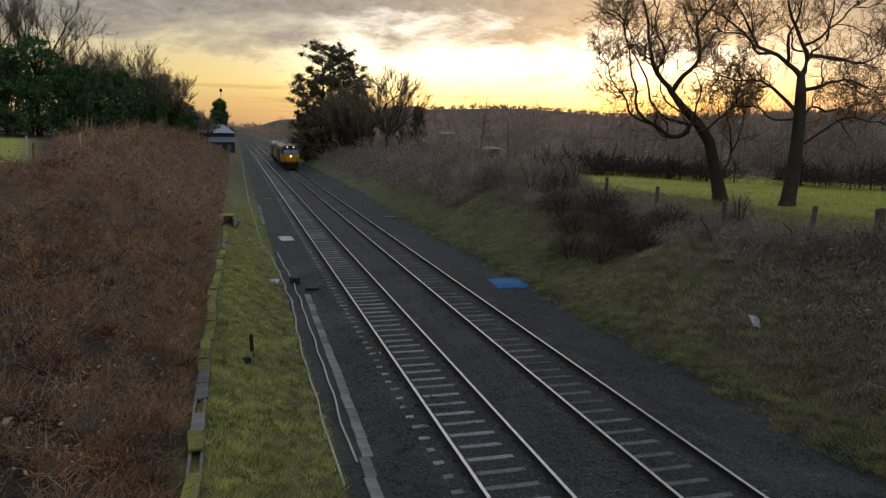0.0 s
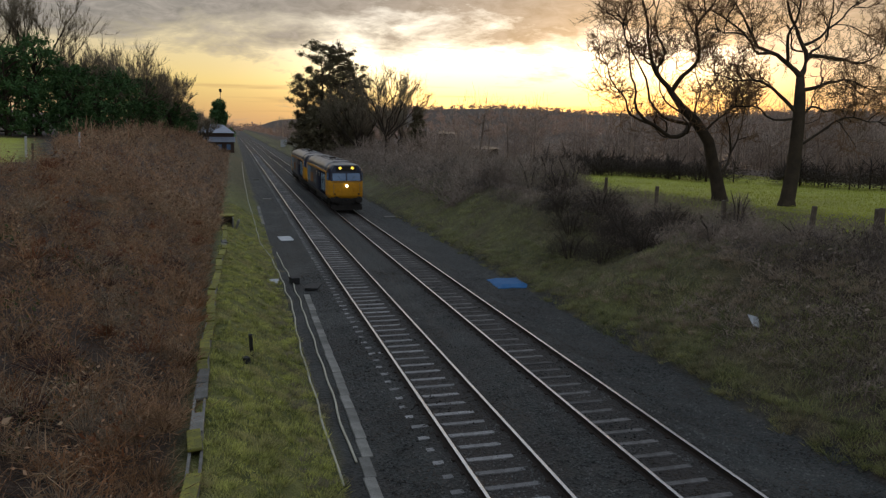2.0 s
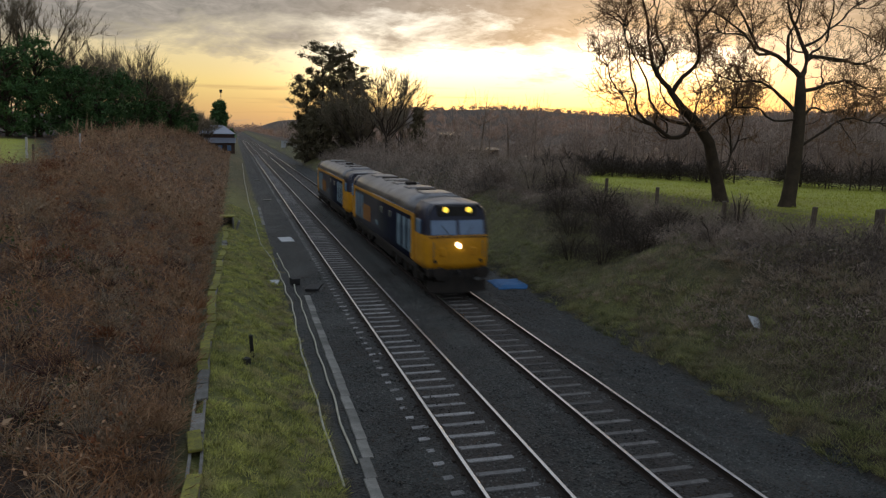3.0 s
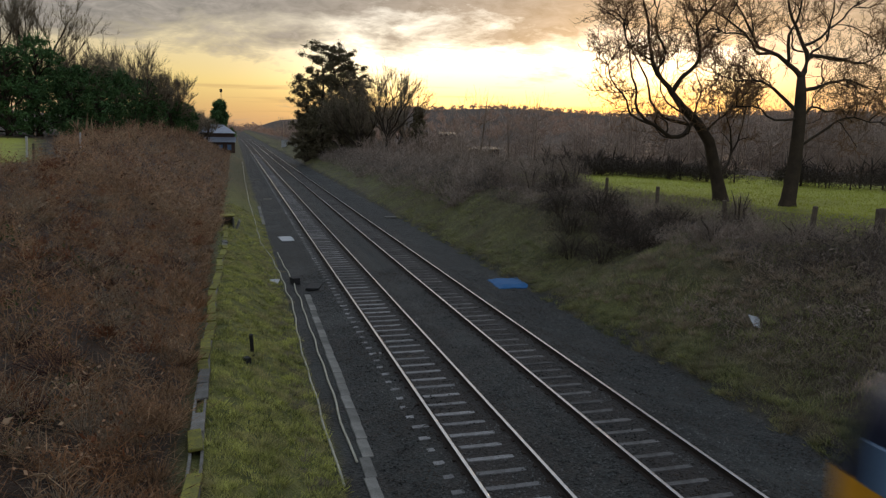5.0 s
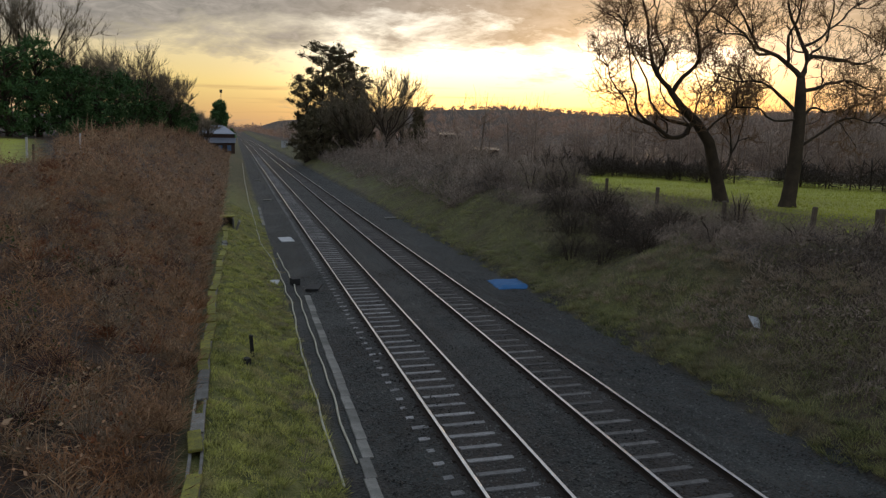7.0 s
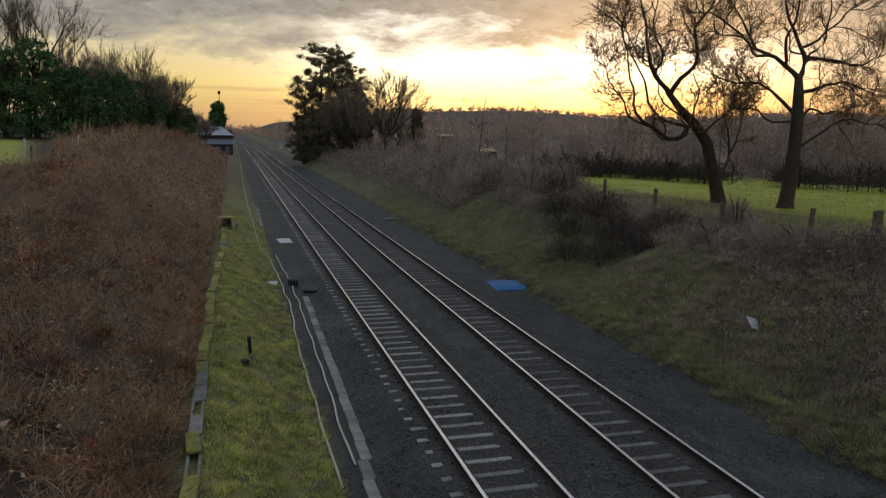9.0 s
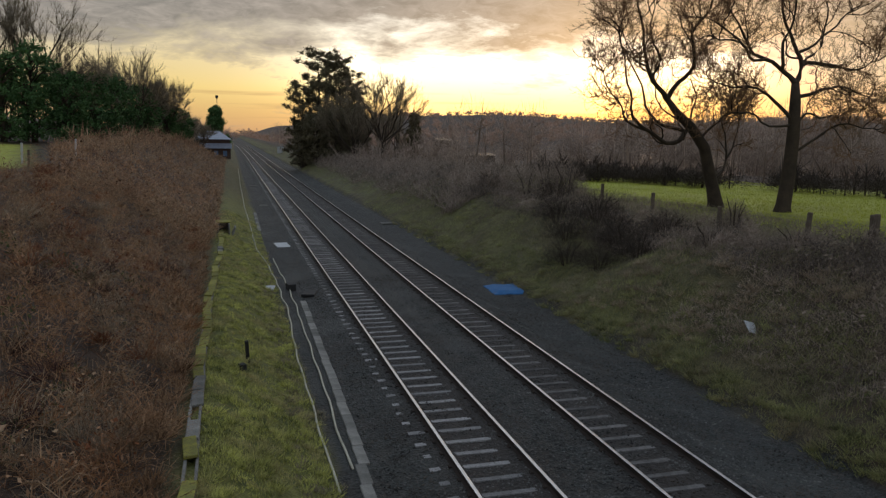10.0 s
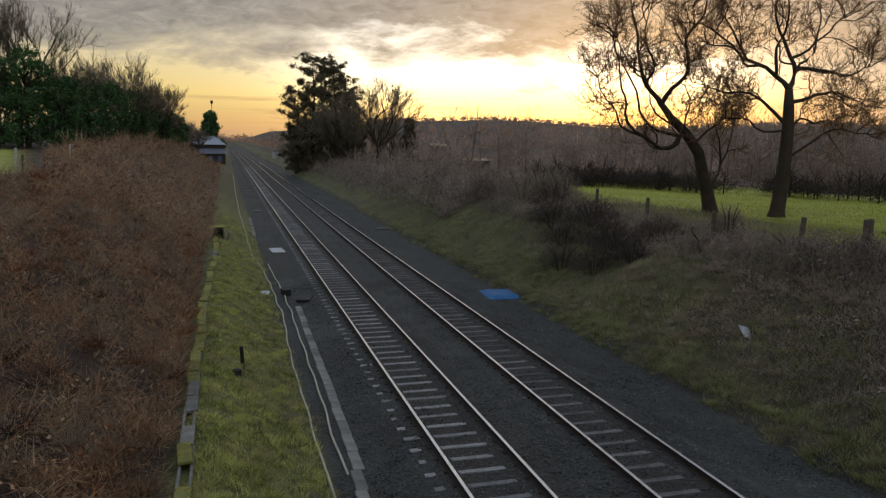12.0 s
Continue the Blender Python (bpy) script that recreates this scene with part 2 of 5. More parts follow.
def set_mesh(name, verts, faces, material, smooth=False):
    me = bpy.data.meshes.new(name)
    me.from_pydata([tuple(v) for v in verts], [], [tuple(f) for f in faces])
    mats = material if isinstance(material, (list, tuple)) else [material]
    for mm in mats:
        me.materials.append(mm)
    if smooth:
        me.polygons.foreach_set("use_smooth", [True] * len(me.polygons))
    me.update()
    return me


def tri_mesh(name, verts, tris, material):
    """A mesh from numpy arrays of vertices and triangles."""
    me = bpy.data.meshes.new(name)
    verts, tris = np.asarray(verts, np.float32), np.asarray(tris, np.int32)
    me.vertices.add(len(verts))
    me.vertices.foreach_set("co", verts.ravel())
    me.loops.add(tris.size)
    me.loops.foreach_set("vertex_index", tris.ravel())
    me.polygons.add(len(tris))
    me.polygons.foreach_set("loop_start", np.arange(0, tris.size, 3, dtype=np.int32))
    me.polygons.foreach_set("loop_total", np.full(len(tris), 3, np.int32))
    me.materials.append(material)
    me.update(calc_edges=True)
    return me


def part(name, bm, material, parent, label=""):
    """Links a bmesh (or a mesh) as one mesh object under a thing or a part."""
    if isinstance(bm, bpy.types.Mesh):
        me = bm
    else:
        me = bpy.data.meshes.new(name)
        bm.to_mesh(me)
        bm.free()
    if material is not None and not me.materials:
        me.materials.append(material)
    ob = new(name, me)
    if parent:
        ob.parent = parent
    if label:
        ob["label"] = label
    return ob


def box(x0, x1, y0, y1, z0, z1, bevel=0.0, bm=None, seg=1):
    own = bmesh.new()
    bmesh.ops.create_cube(own, size=1.0, matrix=Matrix.LocRotScale(((x0 + x1) / 2, (y0 + y1) / 2, (z0 + z1) / 2), None, (abs(x1 - x0), abs(y1 - y0), abs(z1 - z0))))
    if bevel:
        bmesh.ops.bevel(own, geom=list(own.edges), offset=bevel, segments=seg, affect="EDGES", profile=0.5)
    return join(bm, own)


def join(bm, own):
    if bm is None:
        return own
    me = bpy.data.meshes.new("scratch")
    own.to_mesh(me)
    own.free()
    bm.from_mesh(me)
    bpy.data.meshes.remove(me)
    return bm


def rod(a, b, r0, r1=None, sides=10, bm=None):
    """A round bar from a to b."""
    a, b = Vector(a), Vector(b)
    own = bmesh.new()
    m = Matrix.Translation((a + b) / 2) @ (b - a).to_track_quat("Z", "Y").to_matrix().to_4x4()
    bmesh.ops.create_cone(own, cap_ends=True, segments=sides, radius1=r0, radius2=r0 if r1 is None else r1, depth=(b - a).length, matrix=m)
    return join(bm, own)


def sweep(profile, ys, material, name, smooth=False, closed=True, place=None):
    """A bar of the given (x, z) profile along y; place(y) shifts each station by (x, z)."""
    verts, faces, k = [], [], len(profile)
    for y in ys:
        ox, oz = place(y) if place else (0, 0)
        verts += [(px + ox, y, pz + oz) for px, pz in profile]
    for i in range(len(ys) - 1):
        for j in range(k if closed else k - 1):
            a, b = i * k + j, i * k + (j + 1) % k
            faces.append((a, a + k, b + k, b))
    if closed:
        faces.append(tuple(range(k)))
        faces.append(tuple(range(len(verts) - 1, len(verts) - k - 1, -1)))
    return set_mesh(name, verts, faces, material, smooth)


def tube_verts(points, radii, sides, verts, faces, cap=True):
    """Adds a tapering tube along points."""
    base = len(verts)
    for i, p in enumerate(points):
        d = (points[min(i + 1, len(points) - 1)] - points[max(i - 1, 0)])
        d = d.normalized() if d.length > 1e-9 else Vector((0, 0, 1))
        u = d.cross(Vector((0.31, 0.17, 0.93)) if abs(d.z) < 0.9 else Vector((1, 0, 0))).normalized()
        v = d.cross(u)
        for s in range(sides):
            a = 2 * math.pi * s / sides
            verts.append(p + (u * math.cos(a) + v * math.sin(a)) * radii[i])
    for i in range(len(points) - 1):
        for s in range(sides):
            a, b = base + i * sides + s, base + i * sides + (s + 1) % sides
            faces.append((a, b, b + sides, a + sides))
    if cap:
        faces.append(tuple(base + (len(points) - 1) * sides + s for s in range(sides)))


# ---------------------------------------------------------------- ground
def smooth(a, b, t):
    t = min(1.0, max(0.0, (t - a) / (b - a)))
    return t * t * (3 - 2 * t)


def lerp_profile(pts, x):
    if x <= pts[0][0]:
        return pts[0][1]
    for (x0, z0), (x1, z1) in zip(pts, pts[1:]):
        if x <= x1:
            return z0 + (z1 - z0) * (x - x0) / (x1 - x0)
    return pts[-1][1]


MIDDLE = [(-3.3, -0.33), (-1.9, -0.30), (-1.35, -0.18), (-1.12, -0.172), (-1.0, -0.148), (-0.62, -0.15), (-0.5, -0.192), (0.3, -0.19), (0.47, -0.16), (0.62, -0.145), (1.3, -0.15), (1.7, -0.22), (2.1, -0.15),
          (2.7, -0.15), (2.87, -0.192), (3.65, -0.19), (3.83, -0.16), (3.95, -0.145), (4.75, -0.15), (5.4, -0.40), (7.4, -0.46)]


def height(x, y):
    """The lie of the land: a shallow cutting, pasture on its shoulder, a valley and far hills beyond."""
    n1 = noise.noise((x * 0.35, y * 0.35, 1.0)) * 0.16 + noise.noise((x * 1.1, y * 1.1, 5.0)) * 0.06
    tuft = noise.noise((x * 1.9, y * 1.5, 17))
    if x < -3.3:
        shift = 11.0 * smooth(165, 200, y)
        xx = min(-3.3, x + shift)
        top = 4.4 + 0.8 * smooth(40, 130, y) + 0.9 * smooth(15, 60, -xx)
        z = lerp_profile([(-60, top), (-15.5, top), (-13.5, top - 0.5), (-6.35, 0.72), (-5.9, 0.80), (-5.2, 0.72), (-3.3, -0.33)], xx)
        z += n1 * smooth(3.4, 4.2, -x) * (0.35 if x > -6 else 1.0) + 0.07 * tuft * smooth(3.4, 3.8, -x) * smooth(6.0, 5.5, -x)
        z += 14 * smooth(140, 420, -x) + 10 * smooth(400, 1500, y) * smooth(20, 200, -x)
        return z
    if x <= 7.4:
        return lerp_profile(MIDDLE, x) + noise.noise((x * 3, y * 3, 0)) * 0.02
    crest = 2.75 - 0.9 * smooth(55, 120, y)
    z = lerp_profile([(7.4, -0.46), (7.8, -0.14), (8.4, 0.08), (12.6, crest - 0.25), (14.0, crest), (16, crest - 0.1), (120, crest - 0.9)], x)
    z += (n1 + 0.38 * noise.noise((x * 0.28, y * 0.17, 8))) * smooth(7.4, 9.0, x) * (1.0 - 0.75 * smooth(14, 18, x))
    slope = smooth(7.7, 9.2, x) * (1 - smooth(12.5, 15, x))
    z += slope * (0.42 * math.exp(-((y - 27.5 + 1.25 * (x - 7.2)) / 2.4) ** 2) - 0.75 * math.exp(-((y - 32.5) / 3.6) ** 2) + 0.10 * tuft)
    far = math.hypot(x, y)
    z -= 9.0 * smooth(90, 260, far) * smooth(10, 60, x)
    z += 62 * smooth(700, 1700, far) * (0.75 + 0.35 * noise.noise((x / 420, y / 600, 3))) * smooth(30, 300, x)
    return z


def steps(stops):
    """Grid lines: (from, to, step) stretches, in order."""
    out = []
    for a, b, s in stops:
        k = max(1, round((b - a) / s))
        out += [a + (b - a) * i / k for i in range(k)]
    return out + [stops[-1][1]]


def build_ground():
    xs = steps([(-3500, -500, 500), (-500, -100, 50), (-100, -30, 7), (-30, -16, 1.4), (-16, -3, 0.3), (-3, 8, 0.125), (8, 17, 0.3), (17, 40, 1.0), (40, 110, 5), (110, 500, 26), (500, 2000, 75), (2000, 4000, 500)])
    ys = steps([(-300, -20, 40), (-20, 6, 2.0), (6, 50, 0.35), (50, 120, 1.2), (120, 260, 4), (260, 700, 30), (700, 2400, 90), (2400, 4500, 700)])
    verts = [(x, y, height(x, y)) for y in ys for x in xs]
    k = len(xs)
    faces = [(j * k + i, j * k + i + 1, (j + 1) * k + i + 1, (j + 1) * k + i) for j in range(len(ys) - 1) for i in range(k - 1)]
    me = set_mesh("ground", verts, faces, GROUND, True)
    col = me.attributes.new("region", "FLOAT_COLOR", "POINT")
    vals = np.zeros((len(verts), 4), np.float32)
    for i, (x, y, z) in enumerate(verts):
        wob = noise.noise((x * 0.8, y * 0.5, 2)) * 0.5
        ballast = smooth(-3.5, -2.9, x + wob * 0.5) * (1 - smooth(7.2, 7.9, x + wob))
        lush = smooth(-6.2, -5.8, x) * (1 - smooth(-3.4, -3.0, x + wob * 0.5)) * (1 - 0.6 * smooth(60, 90, y))
        bank = smooth(7.3, 8.0, x + wob) * (1 - smooth(10.5, 13.5, x + wob * 4)) * (0.5 + wob) * smooth(10, 26, y - 1.5 * (x - 9))
        field = smooth(-1.5, 2.5, x + wob * 4 - 17.5 - 0.36 * max(0, 48 - y)) * (1 - smooth(116, 124, y + 1.57 * x)) + smooth(0.0, -2.0, x + 5.0 + 0.216 * y) * smooth(-16, -17, x) * (1 - smooth(85, 95, y))
        vals[i] = (ballast, max(lush, bank, 0.7 * smooth(14, 16, x) * (1 - smooth(116, 124, y + 1.57 * x))), max(0, field), 1)
    col.data.foreach_set("color", vals.ravel())
    return tagged(new("ground", me), "railway cutting with grass banks, ballast bed and pasture", "ground", kind="structure")


build_ground()


# ---------------------------------------------------------------- railway
RAIL_PROFILE = [(-0.07, -0.155), (0.07, -0.155), (0.07, -0.142), (0.012, -0.125), (0.010, -0.045), (0.036, -0.034), (0.036, -0.004), (0.028, 0.0), (-0.028, 0.0), (-0.036, -0.004), (-0.036, -0.034), (-0.010, -0.045), (-0.012, -0.125), (-0.07, -0.142)]
SLEEPER_STEP, SLEEPER_START = 0.65, 12.933


def track_shift(y):
    """The far end of the line bears a hair aside."""
    return (-1.2 * max(0.0, (y - 190) / 260) ** 2, 0.0)


def build_track(cx, name_label):
    track = thing("railway_track", name_label, "railway track", pose(cx, 0, 0), kind="structure")
    ys = steps([(-40, 190, 10), (190, 420, 12)])
    for side in (-1, 1):
        me = sweep([(px + side * 0.7525, pz) for px, pz in RAIL_PROFILE], ys, [RAIL_SIDE, RAIL_HEAD], "rail", place=track_shift)
        for p in me.polygons:
            c = p.center
            if c.z > -0.006 and abs(p.normal.z) > 0.5:
                p.material_index = 1
        part("rail", me, None, track, "steel rail with a bright worn head")
    return track


def sleeper_mesh():
    bm = bmesh.new()
    prof = [(-1.26, 0.105, -0.165), (-0.95, 0.11, -0.155), (-0.5, 0.10, -0.168), (0.5, 0.10, -0.168), (0.95, 0.11, -0.155), (1.26, 0.105, -0.165)]
    rings = []
    for x, w, z in prof:
        rings.append([bm.verts.new((x, -w - 0.02, -0.36)), bm.verts.new((x, -w + 0.028, z)), bm.verts.new((x, w - 0.028, z)), bm.verts.new((x, w + 0.02, -0.36))])
    for a, b in zip(rings, rings[1:]):
        for i in range(3):
            bm.faces.new((a[i], a[i + 1], b[i + 1], b[i]))
    bm.faces.new(rings[0][::-1])
    bm.faces.new(rings[-1])
    bmesh.ops.recalc_face_normals(bm, faces=list(bm.faces))
    me = bpy.data.meshes.new("sleeper")
    bm.to_mesh(me)
    bm.free()
    me.materials.append(SLEEPER)
    return me


TRACK_A = build_track(0.0, "two steel rails on grey concrete sleepers in ballast")
TRACK_B = build_track(RIGHT, "second line of steel rails on concrete sleepers")


def build_sleepers():
    rng = random.Random(4)
    me = sleeper_mesh()
    old = me.copy()
    old.materials[0] = SLEEPER_OLD
    clip = bmesh.new()
    for s in (-1, 1):
        for o in (-0.10, 0.10):
            box(s * 0.7525 + o - 0.035, s * 0.7525 + o + 0.035, -0.06, 0.06, -0.17, -0.115, 0.012, clip)
    clip_me = bpy.data.meshes.new("rail_clip")
    clip.to_mesh(clip_me)
    clip.free()
    clip_me.materials.append(RAIL_SIDE)
    for track in (TRACK_A, TRACK_B):
        for i in range(-20, 280):
            y = SLEEPER_START + SLEEPER_STEP * i + rng.uniform(-0.02, 0.02)
            sl = part("sleeper", old if track is TRACK_B else me, None, track)
            sl.matrix_basis = pose(track_shift(y)[0] + rng.uniform(-0.02, 0.02), y, rng.uniform(-0.006, 0.004), rz=rng.uniform(-0.4, 0.4))
            if y < 60:
                cl = part("rail_clip", clip_me, None, track)
                cl.matrix_basis = pose(0, y, 0)


# ---------------------------------------------------------------- locomotives
BLUE = mat("navy_blue_paint", (0.008, 0.012, 0.030), (0.011, 0.016, 0.042), 2, 0.32, 0, 0.03, 8, spec=0.4)
YELLOW = mat("warning_yellow_paint", (0.72, 0.335, 0.012), (0.60, 0.27, 0.012), 1.5, 0.5, 0, 0.05, 9, (0.42, 0.20, 0.02), spec=0.35)
ROOF = mat("sooty_grey_roof", (0.24, 0.23, 0.235), (0.09, 0.088, 0.092), 0.5, 0.33, 0, 0.08, 1.3, (0.018, 0.017, 0.018), spec=1.0)
LOUVRE = mat("pale_blue_grille_paint", (0.22, 0.32, 0.38), (0.14, 0.22, 0.27), 2, 0.5, 0, 0.05, 10)
ORANGE = mat("orange_stripe_paint", (0.62, 0.30, 0.03), (0.50, 0.24, 0.03), 2, 0.45, 0, 0.03, 9)
UNDER = mat("grimy_underframe", (0.022, 0.020, 0.018), (0.04, 0.033, 0.028), 3, 0.8, 0.1, 0.3, 20)
# Blue of the reflected sky is mixed into the glass's base colour.
GLASS = mat("sky_blue_glass", (0.13, 0.22, 0.36), (0.10, 0.17, 0.29), 1, 0.08, 0, 0.0, spec=0.8)
DARK_GLASS = mat("dark_window_glass", (0.02, 0.03, 0.045), (0.016, 0.022, 0.035), 1, 0.1, 0, 0.0, spec=0.6)
EMBLEM = mat("faded_orange_paint", (0.34, 0.15, 0.03), (0.24, 0.10, 0.03), 2, 0.5, 0, 0.03, 9)
LAMP_HOT = glow_mat("headlight_glow", (1.0, 0.90, 0.66), 7.0)
LAMP_WARM = glow_mat("marker_lamp_glow", (1.0, 0.68, 0.08), 1.6)
STEEL = mat("dull_steel", (0.25, 0.24, 0.23), (0.18, 0.17, 0.16), 4, 0.5, 0.7, 0.1)
LOCO_LEN = 19.75


def shell_section(w, top):
    """Half outline of the body from sill to roof crown: (x, z)."""
    return [(w * 0.975, 1.10), (w, 1.5), (w, 2.35), (w * 0.985, 3.0), (w * 0.965, 3.16), (w * 0.90, 3.42), (w * 0.75, 3.63), (w * 0.46, 3.75 + top), (0.0, 3.80 + top)]


def loft(stations, zlo, zhi, name, material):
    """Skin through the body's cross sections, keeping the strip between two outline points."""
    verts, faces = [], []
    full = []
    for y, w, top, rake in stations:
        half = shell_section(w, top)
        ring = [(-x, z) for x, z in half] + [(x, z) for x, z in half[-2::-1]]
        full.append([(x, y + max(0.0, z - 2.35) * rake, z) for x, z in ring])
    k = len(full[0])
    for ring in full:
        verts += ring
    for i in range(len(full) - 1):
        for j in range(k - 1):
            jj = j if j < 8 else 15 - j
            if zlo <= jj < zhi:
                a = i * k + j
                faces.append((a, a + 1, a + k + 1, a + k))
    me = set_mesh(name, verts, faces, material, True)
    bm = bmesh.new()
    bm.from_mesh(me)
    bmesh.ops.delete(bm, geom=[v for v in bm.verts if not v.link_faces], context="VERTS")
    bmesh.ops.recalc_face_normals(bm, faces=list(bm.faces))
    bpy.data.meshes.remove(me)
    bmesh.ops.solidify(bm, geom=list(bm.faces), thickness=0.03)
    return bm


def build_loco(label):
    """A six-axle diesel locomotive, buffers at y = 0, running towards -y."""
    loco = thing("diesel_locomotive", label, "locomotive")
    hw, L = 1.375, LOCO_LEN
    mid = [(2.0, hw, 0.02, 0), (L - 2.0, hw, 0.02, 0)]
    part("body_side", loft(mid, 0, 4, "body_side", BLUE), BLUE, loco, "navy blue painted body side")
    part("roof", loft([(2.0, hw, 0.02, 0), (4, hw, 0.02, 0), (L - 4, hw, 0.02, 0), (L - 2.0, hw, 0.02, 0)], 4, 8, "roof", ROOF), ROOF, loco, "sooty grey curved roof")
    for end in (0, 1):
        turn = pose(0, L, 0, rz=180) if end else Matrix()
        cab = part("cab", cab_shell(hw), YELLOW, loco, "yellow painted cab end")
        cab.matrix_basis = turn
        part("cab_roof", loft([(0.30, hw * 0.86, -0.16, 0.0), (0.62, hw * 0.94, -0.12, 0), (1.2, hw * 0.98, -0.06, 0), (2.0, hw, -0.01, 0)], 4, 8, "cab_roof", ROOF), ROOF, cab, "grey cab roof dome")
        # windscreens, headcode panel, lamps
        for s in (-1, 1):
            part("windscreen", pane_on_front(s * 0.06, s * 1.06, 2.45, 3.0), GLASS, cab, "raked windscreen")
            part("cab_side_window", box(s * 1.30, s * 1.372, 0.75, 1.45, 2.42, 2.98, 0.02), GLASS, cab)
            part("marker_light", rod((s * 0.47, 0.24, 3.41), (s * 0.47, 0.18, 3.41), 0.11, sides=16), LAMP_WARM if not end else GLASS, cab, "glowing yellow marker lamp" if not end else "unlit marker lamp")
            part("buffer", rod((s * 0.87, -0.08, 1.03), (s * 0.87, -0.50, 1.03), 0.11, sides=12, bm=rod((s * 0.87, -0.47, 1.03), (s * 0.87, -0.55, 1.03), 0.25, sides=16)), UNDER, cab, "round steel buffer")
            part("handrail", rod((s * 1.0, -0.07, 1.55), (s * 1.0, -0.07, 2.2), 0.018, sides=6), STEEL, cab)
            part("windscreen_wiper", rod((s * 0.35, 0.0, 2.42), (s * 0.62, 0.11, 2.8), 0.012, sides=5), DARK, cab)
        part("headcode_panel", box(-0.80, 0.80, 0.205, 0.46, 3.12, 3.58, 0.05), DARK, cab, "black headcode panel")
        part("headlight", rod((0.0, -0.02, 2.04), (0.0, -0.085, 2.04), 0.095, sides=18), LAMP_HOT if not end else GLASS, cab, "bright round headlight" if not end else "unlit headlight")
        for x in (-0.62, 0.62):
            part("jumper_socket", box(x - 0.13, x + 0.13, -0.035, 0.03, 1.62, 1.95, 0.03), YELLOW, cab)
            part("tail_lamp", rod((x * 1.5, 0.04, 1.42), (x * 1.5, -0.05, 1.42), 0.07, sides=12), DARK, cab)
        part("front_seam", box(-1.18, 1.18, -0.012, 0.03, 2.34, 2.38, 0.004), DARK, cab)
        bm = box(-1.2, 1.2, 0.02, 0.28, 0.80, 1.14, 0.02)
        part("buffer_beam", bm, UNDER, cab)
        bm = bmesh.new()
        for x, ln in ((-0.55, 0.55), (-0.3, 0.5), (0.3, 0.5), (0.55, 0.55)):
            rod((x, -0.06, 1.0), (x, -0.10, 1.0 - ln), 0.025, sides=6, bm=bm)
        box(-0.06, 0.06, -0.30, 0.0, 0.9, 1.06, 0.02, bm)
        part("hoses_and_coupling", bm, DARK, cab)
        part("snowplough", plough(), UNDER, cab)
        part("cab_door", box(-hw - 0.012, -hw + 0.02, 1.70, 2.25, 1.2, 2.95, 0.01), YELLOW, cab)
        part("cab_door", box(hw - 0.02, hw + 0.012, 1.70, 2.25, 1.2, 2.95, 0.01), YELLOW, cab)
    for s in (-1, 1):
        for y0, y1 in ((2.3, 2.95), (3.3, 3.95), (4.35, 5.15), (L - 5.15, L - 4.35), (L - 3.95, L - 3.3), (L - 2.95, L - 2.3)):
            grille(loco, s, hw, y0, y1, 1.42, 2.78)
        part("roof_stripe", box(s * (hw - 0.015), s * (hw + 0.012), 1.6, L - 1.6, 2.96, 3.12, 0.006), ORANGE, loco, "orange cantrail stripe")
        part("solebar", box(s * (hw - 0.10), s * (hw - 0.01), 1.2, L - 1.2, 0.92, 1.12, 0.01), UNDER, loco)
        for y in (6.4, 8.6):
            part("engine_room_window", box(s * (hw - 0.02), s * (hw + 0.008), y, y + 0.8, 2.40, 2.72, 0.02), DARK_GLASS, loco)
        part("logo_block", box(s * (hw - 0.015), s * (hw + 0.010), 12.2, 15.0, 1.5, 2.35, 0.006), EMBLEM, loco, "orange painted emblem block")
        part("lettering_bar", box(s * (hw - 0.015), s * (hw + 0.010), 9.9, 10.8, 1.65, 1.85, 0.006), LOUVRE, loco, "pale emblem bar")
    # roof gear
    for y, l in ((3.0, 1.5), (6.2, 1.1), (9.0, 1.3), (11.6, 0.9), (14.6, 1.9)):
        part("roof_hatch", box(-0.62, 0.62, y, y + l, 3.66, 3.85, 0.05), ROOF, loco)
        part("roof_grille", box(-0.85, -0.45, y + 0.2, y + l + 0.2, 3.52, 3.69, 0.03), DARK, loco)
    for y in (5.3, 10.4, 13.6):
        part("roof_fan", rod((0, y, 3.7), (0, y, 3.86), 0.5, 0.46, sides=20), UNDER, loco)
    part("exhaust_stack", box(-0.25, 0.25, 8.2, 8.7, 3.7, 3.95, 0.03), UNDER, loco)
    # underframe and bogies
    bm = box(-1.1, 1.1, 7.6, L - 7.6, 0.35, 0.98, 0.06)
    part("fuel_tank", bm, UNDER, loco)
    part("underframe", box(-1.2, 1.2, 0.3, L - 0.3, 0.95, 1.13, 0.02), UNDER, loco)
    for cy in (4.0, L - 4.0):
        bogie = part("bogie", bogie_frame(), UNDER, loco, "black three-axle bogie")
        bogie.matrix_basis = pose(0, cy, 0)
        for o in (-2.05, 0, 2.05):
            wheels.append(part("wheelset", wheelset(), UNDER, bogie))
            wheels[-1].matrix_basis = pose(0, o, 0.545)
    return loco


wheels = []


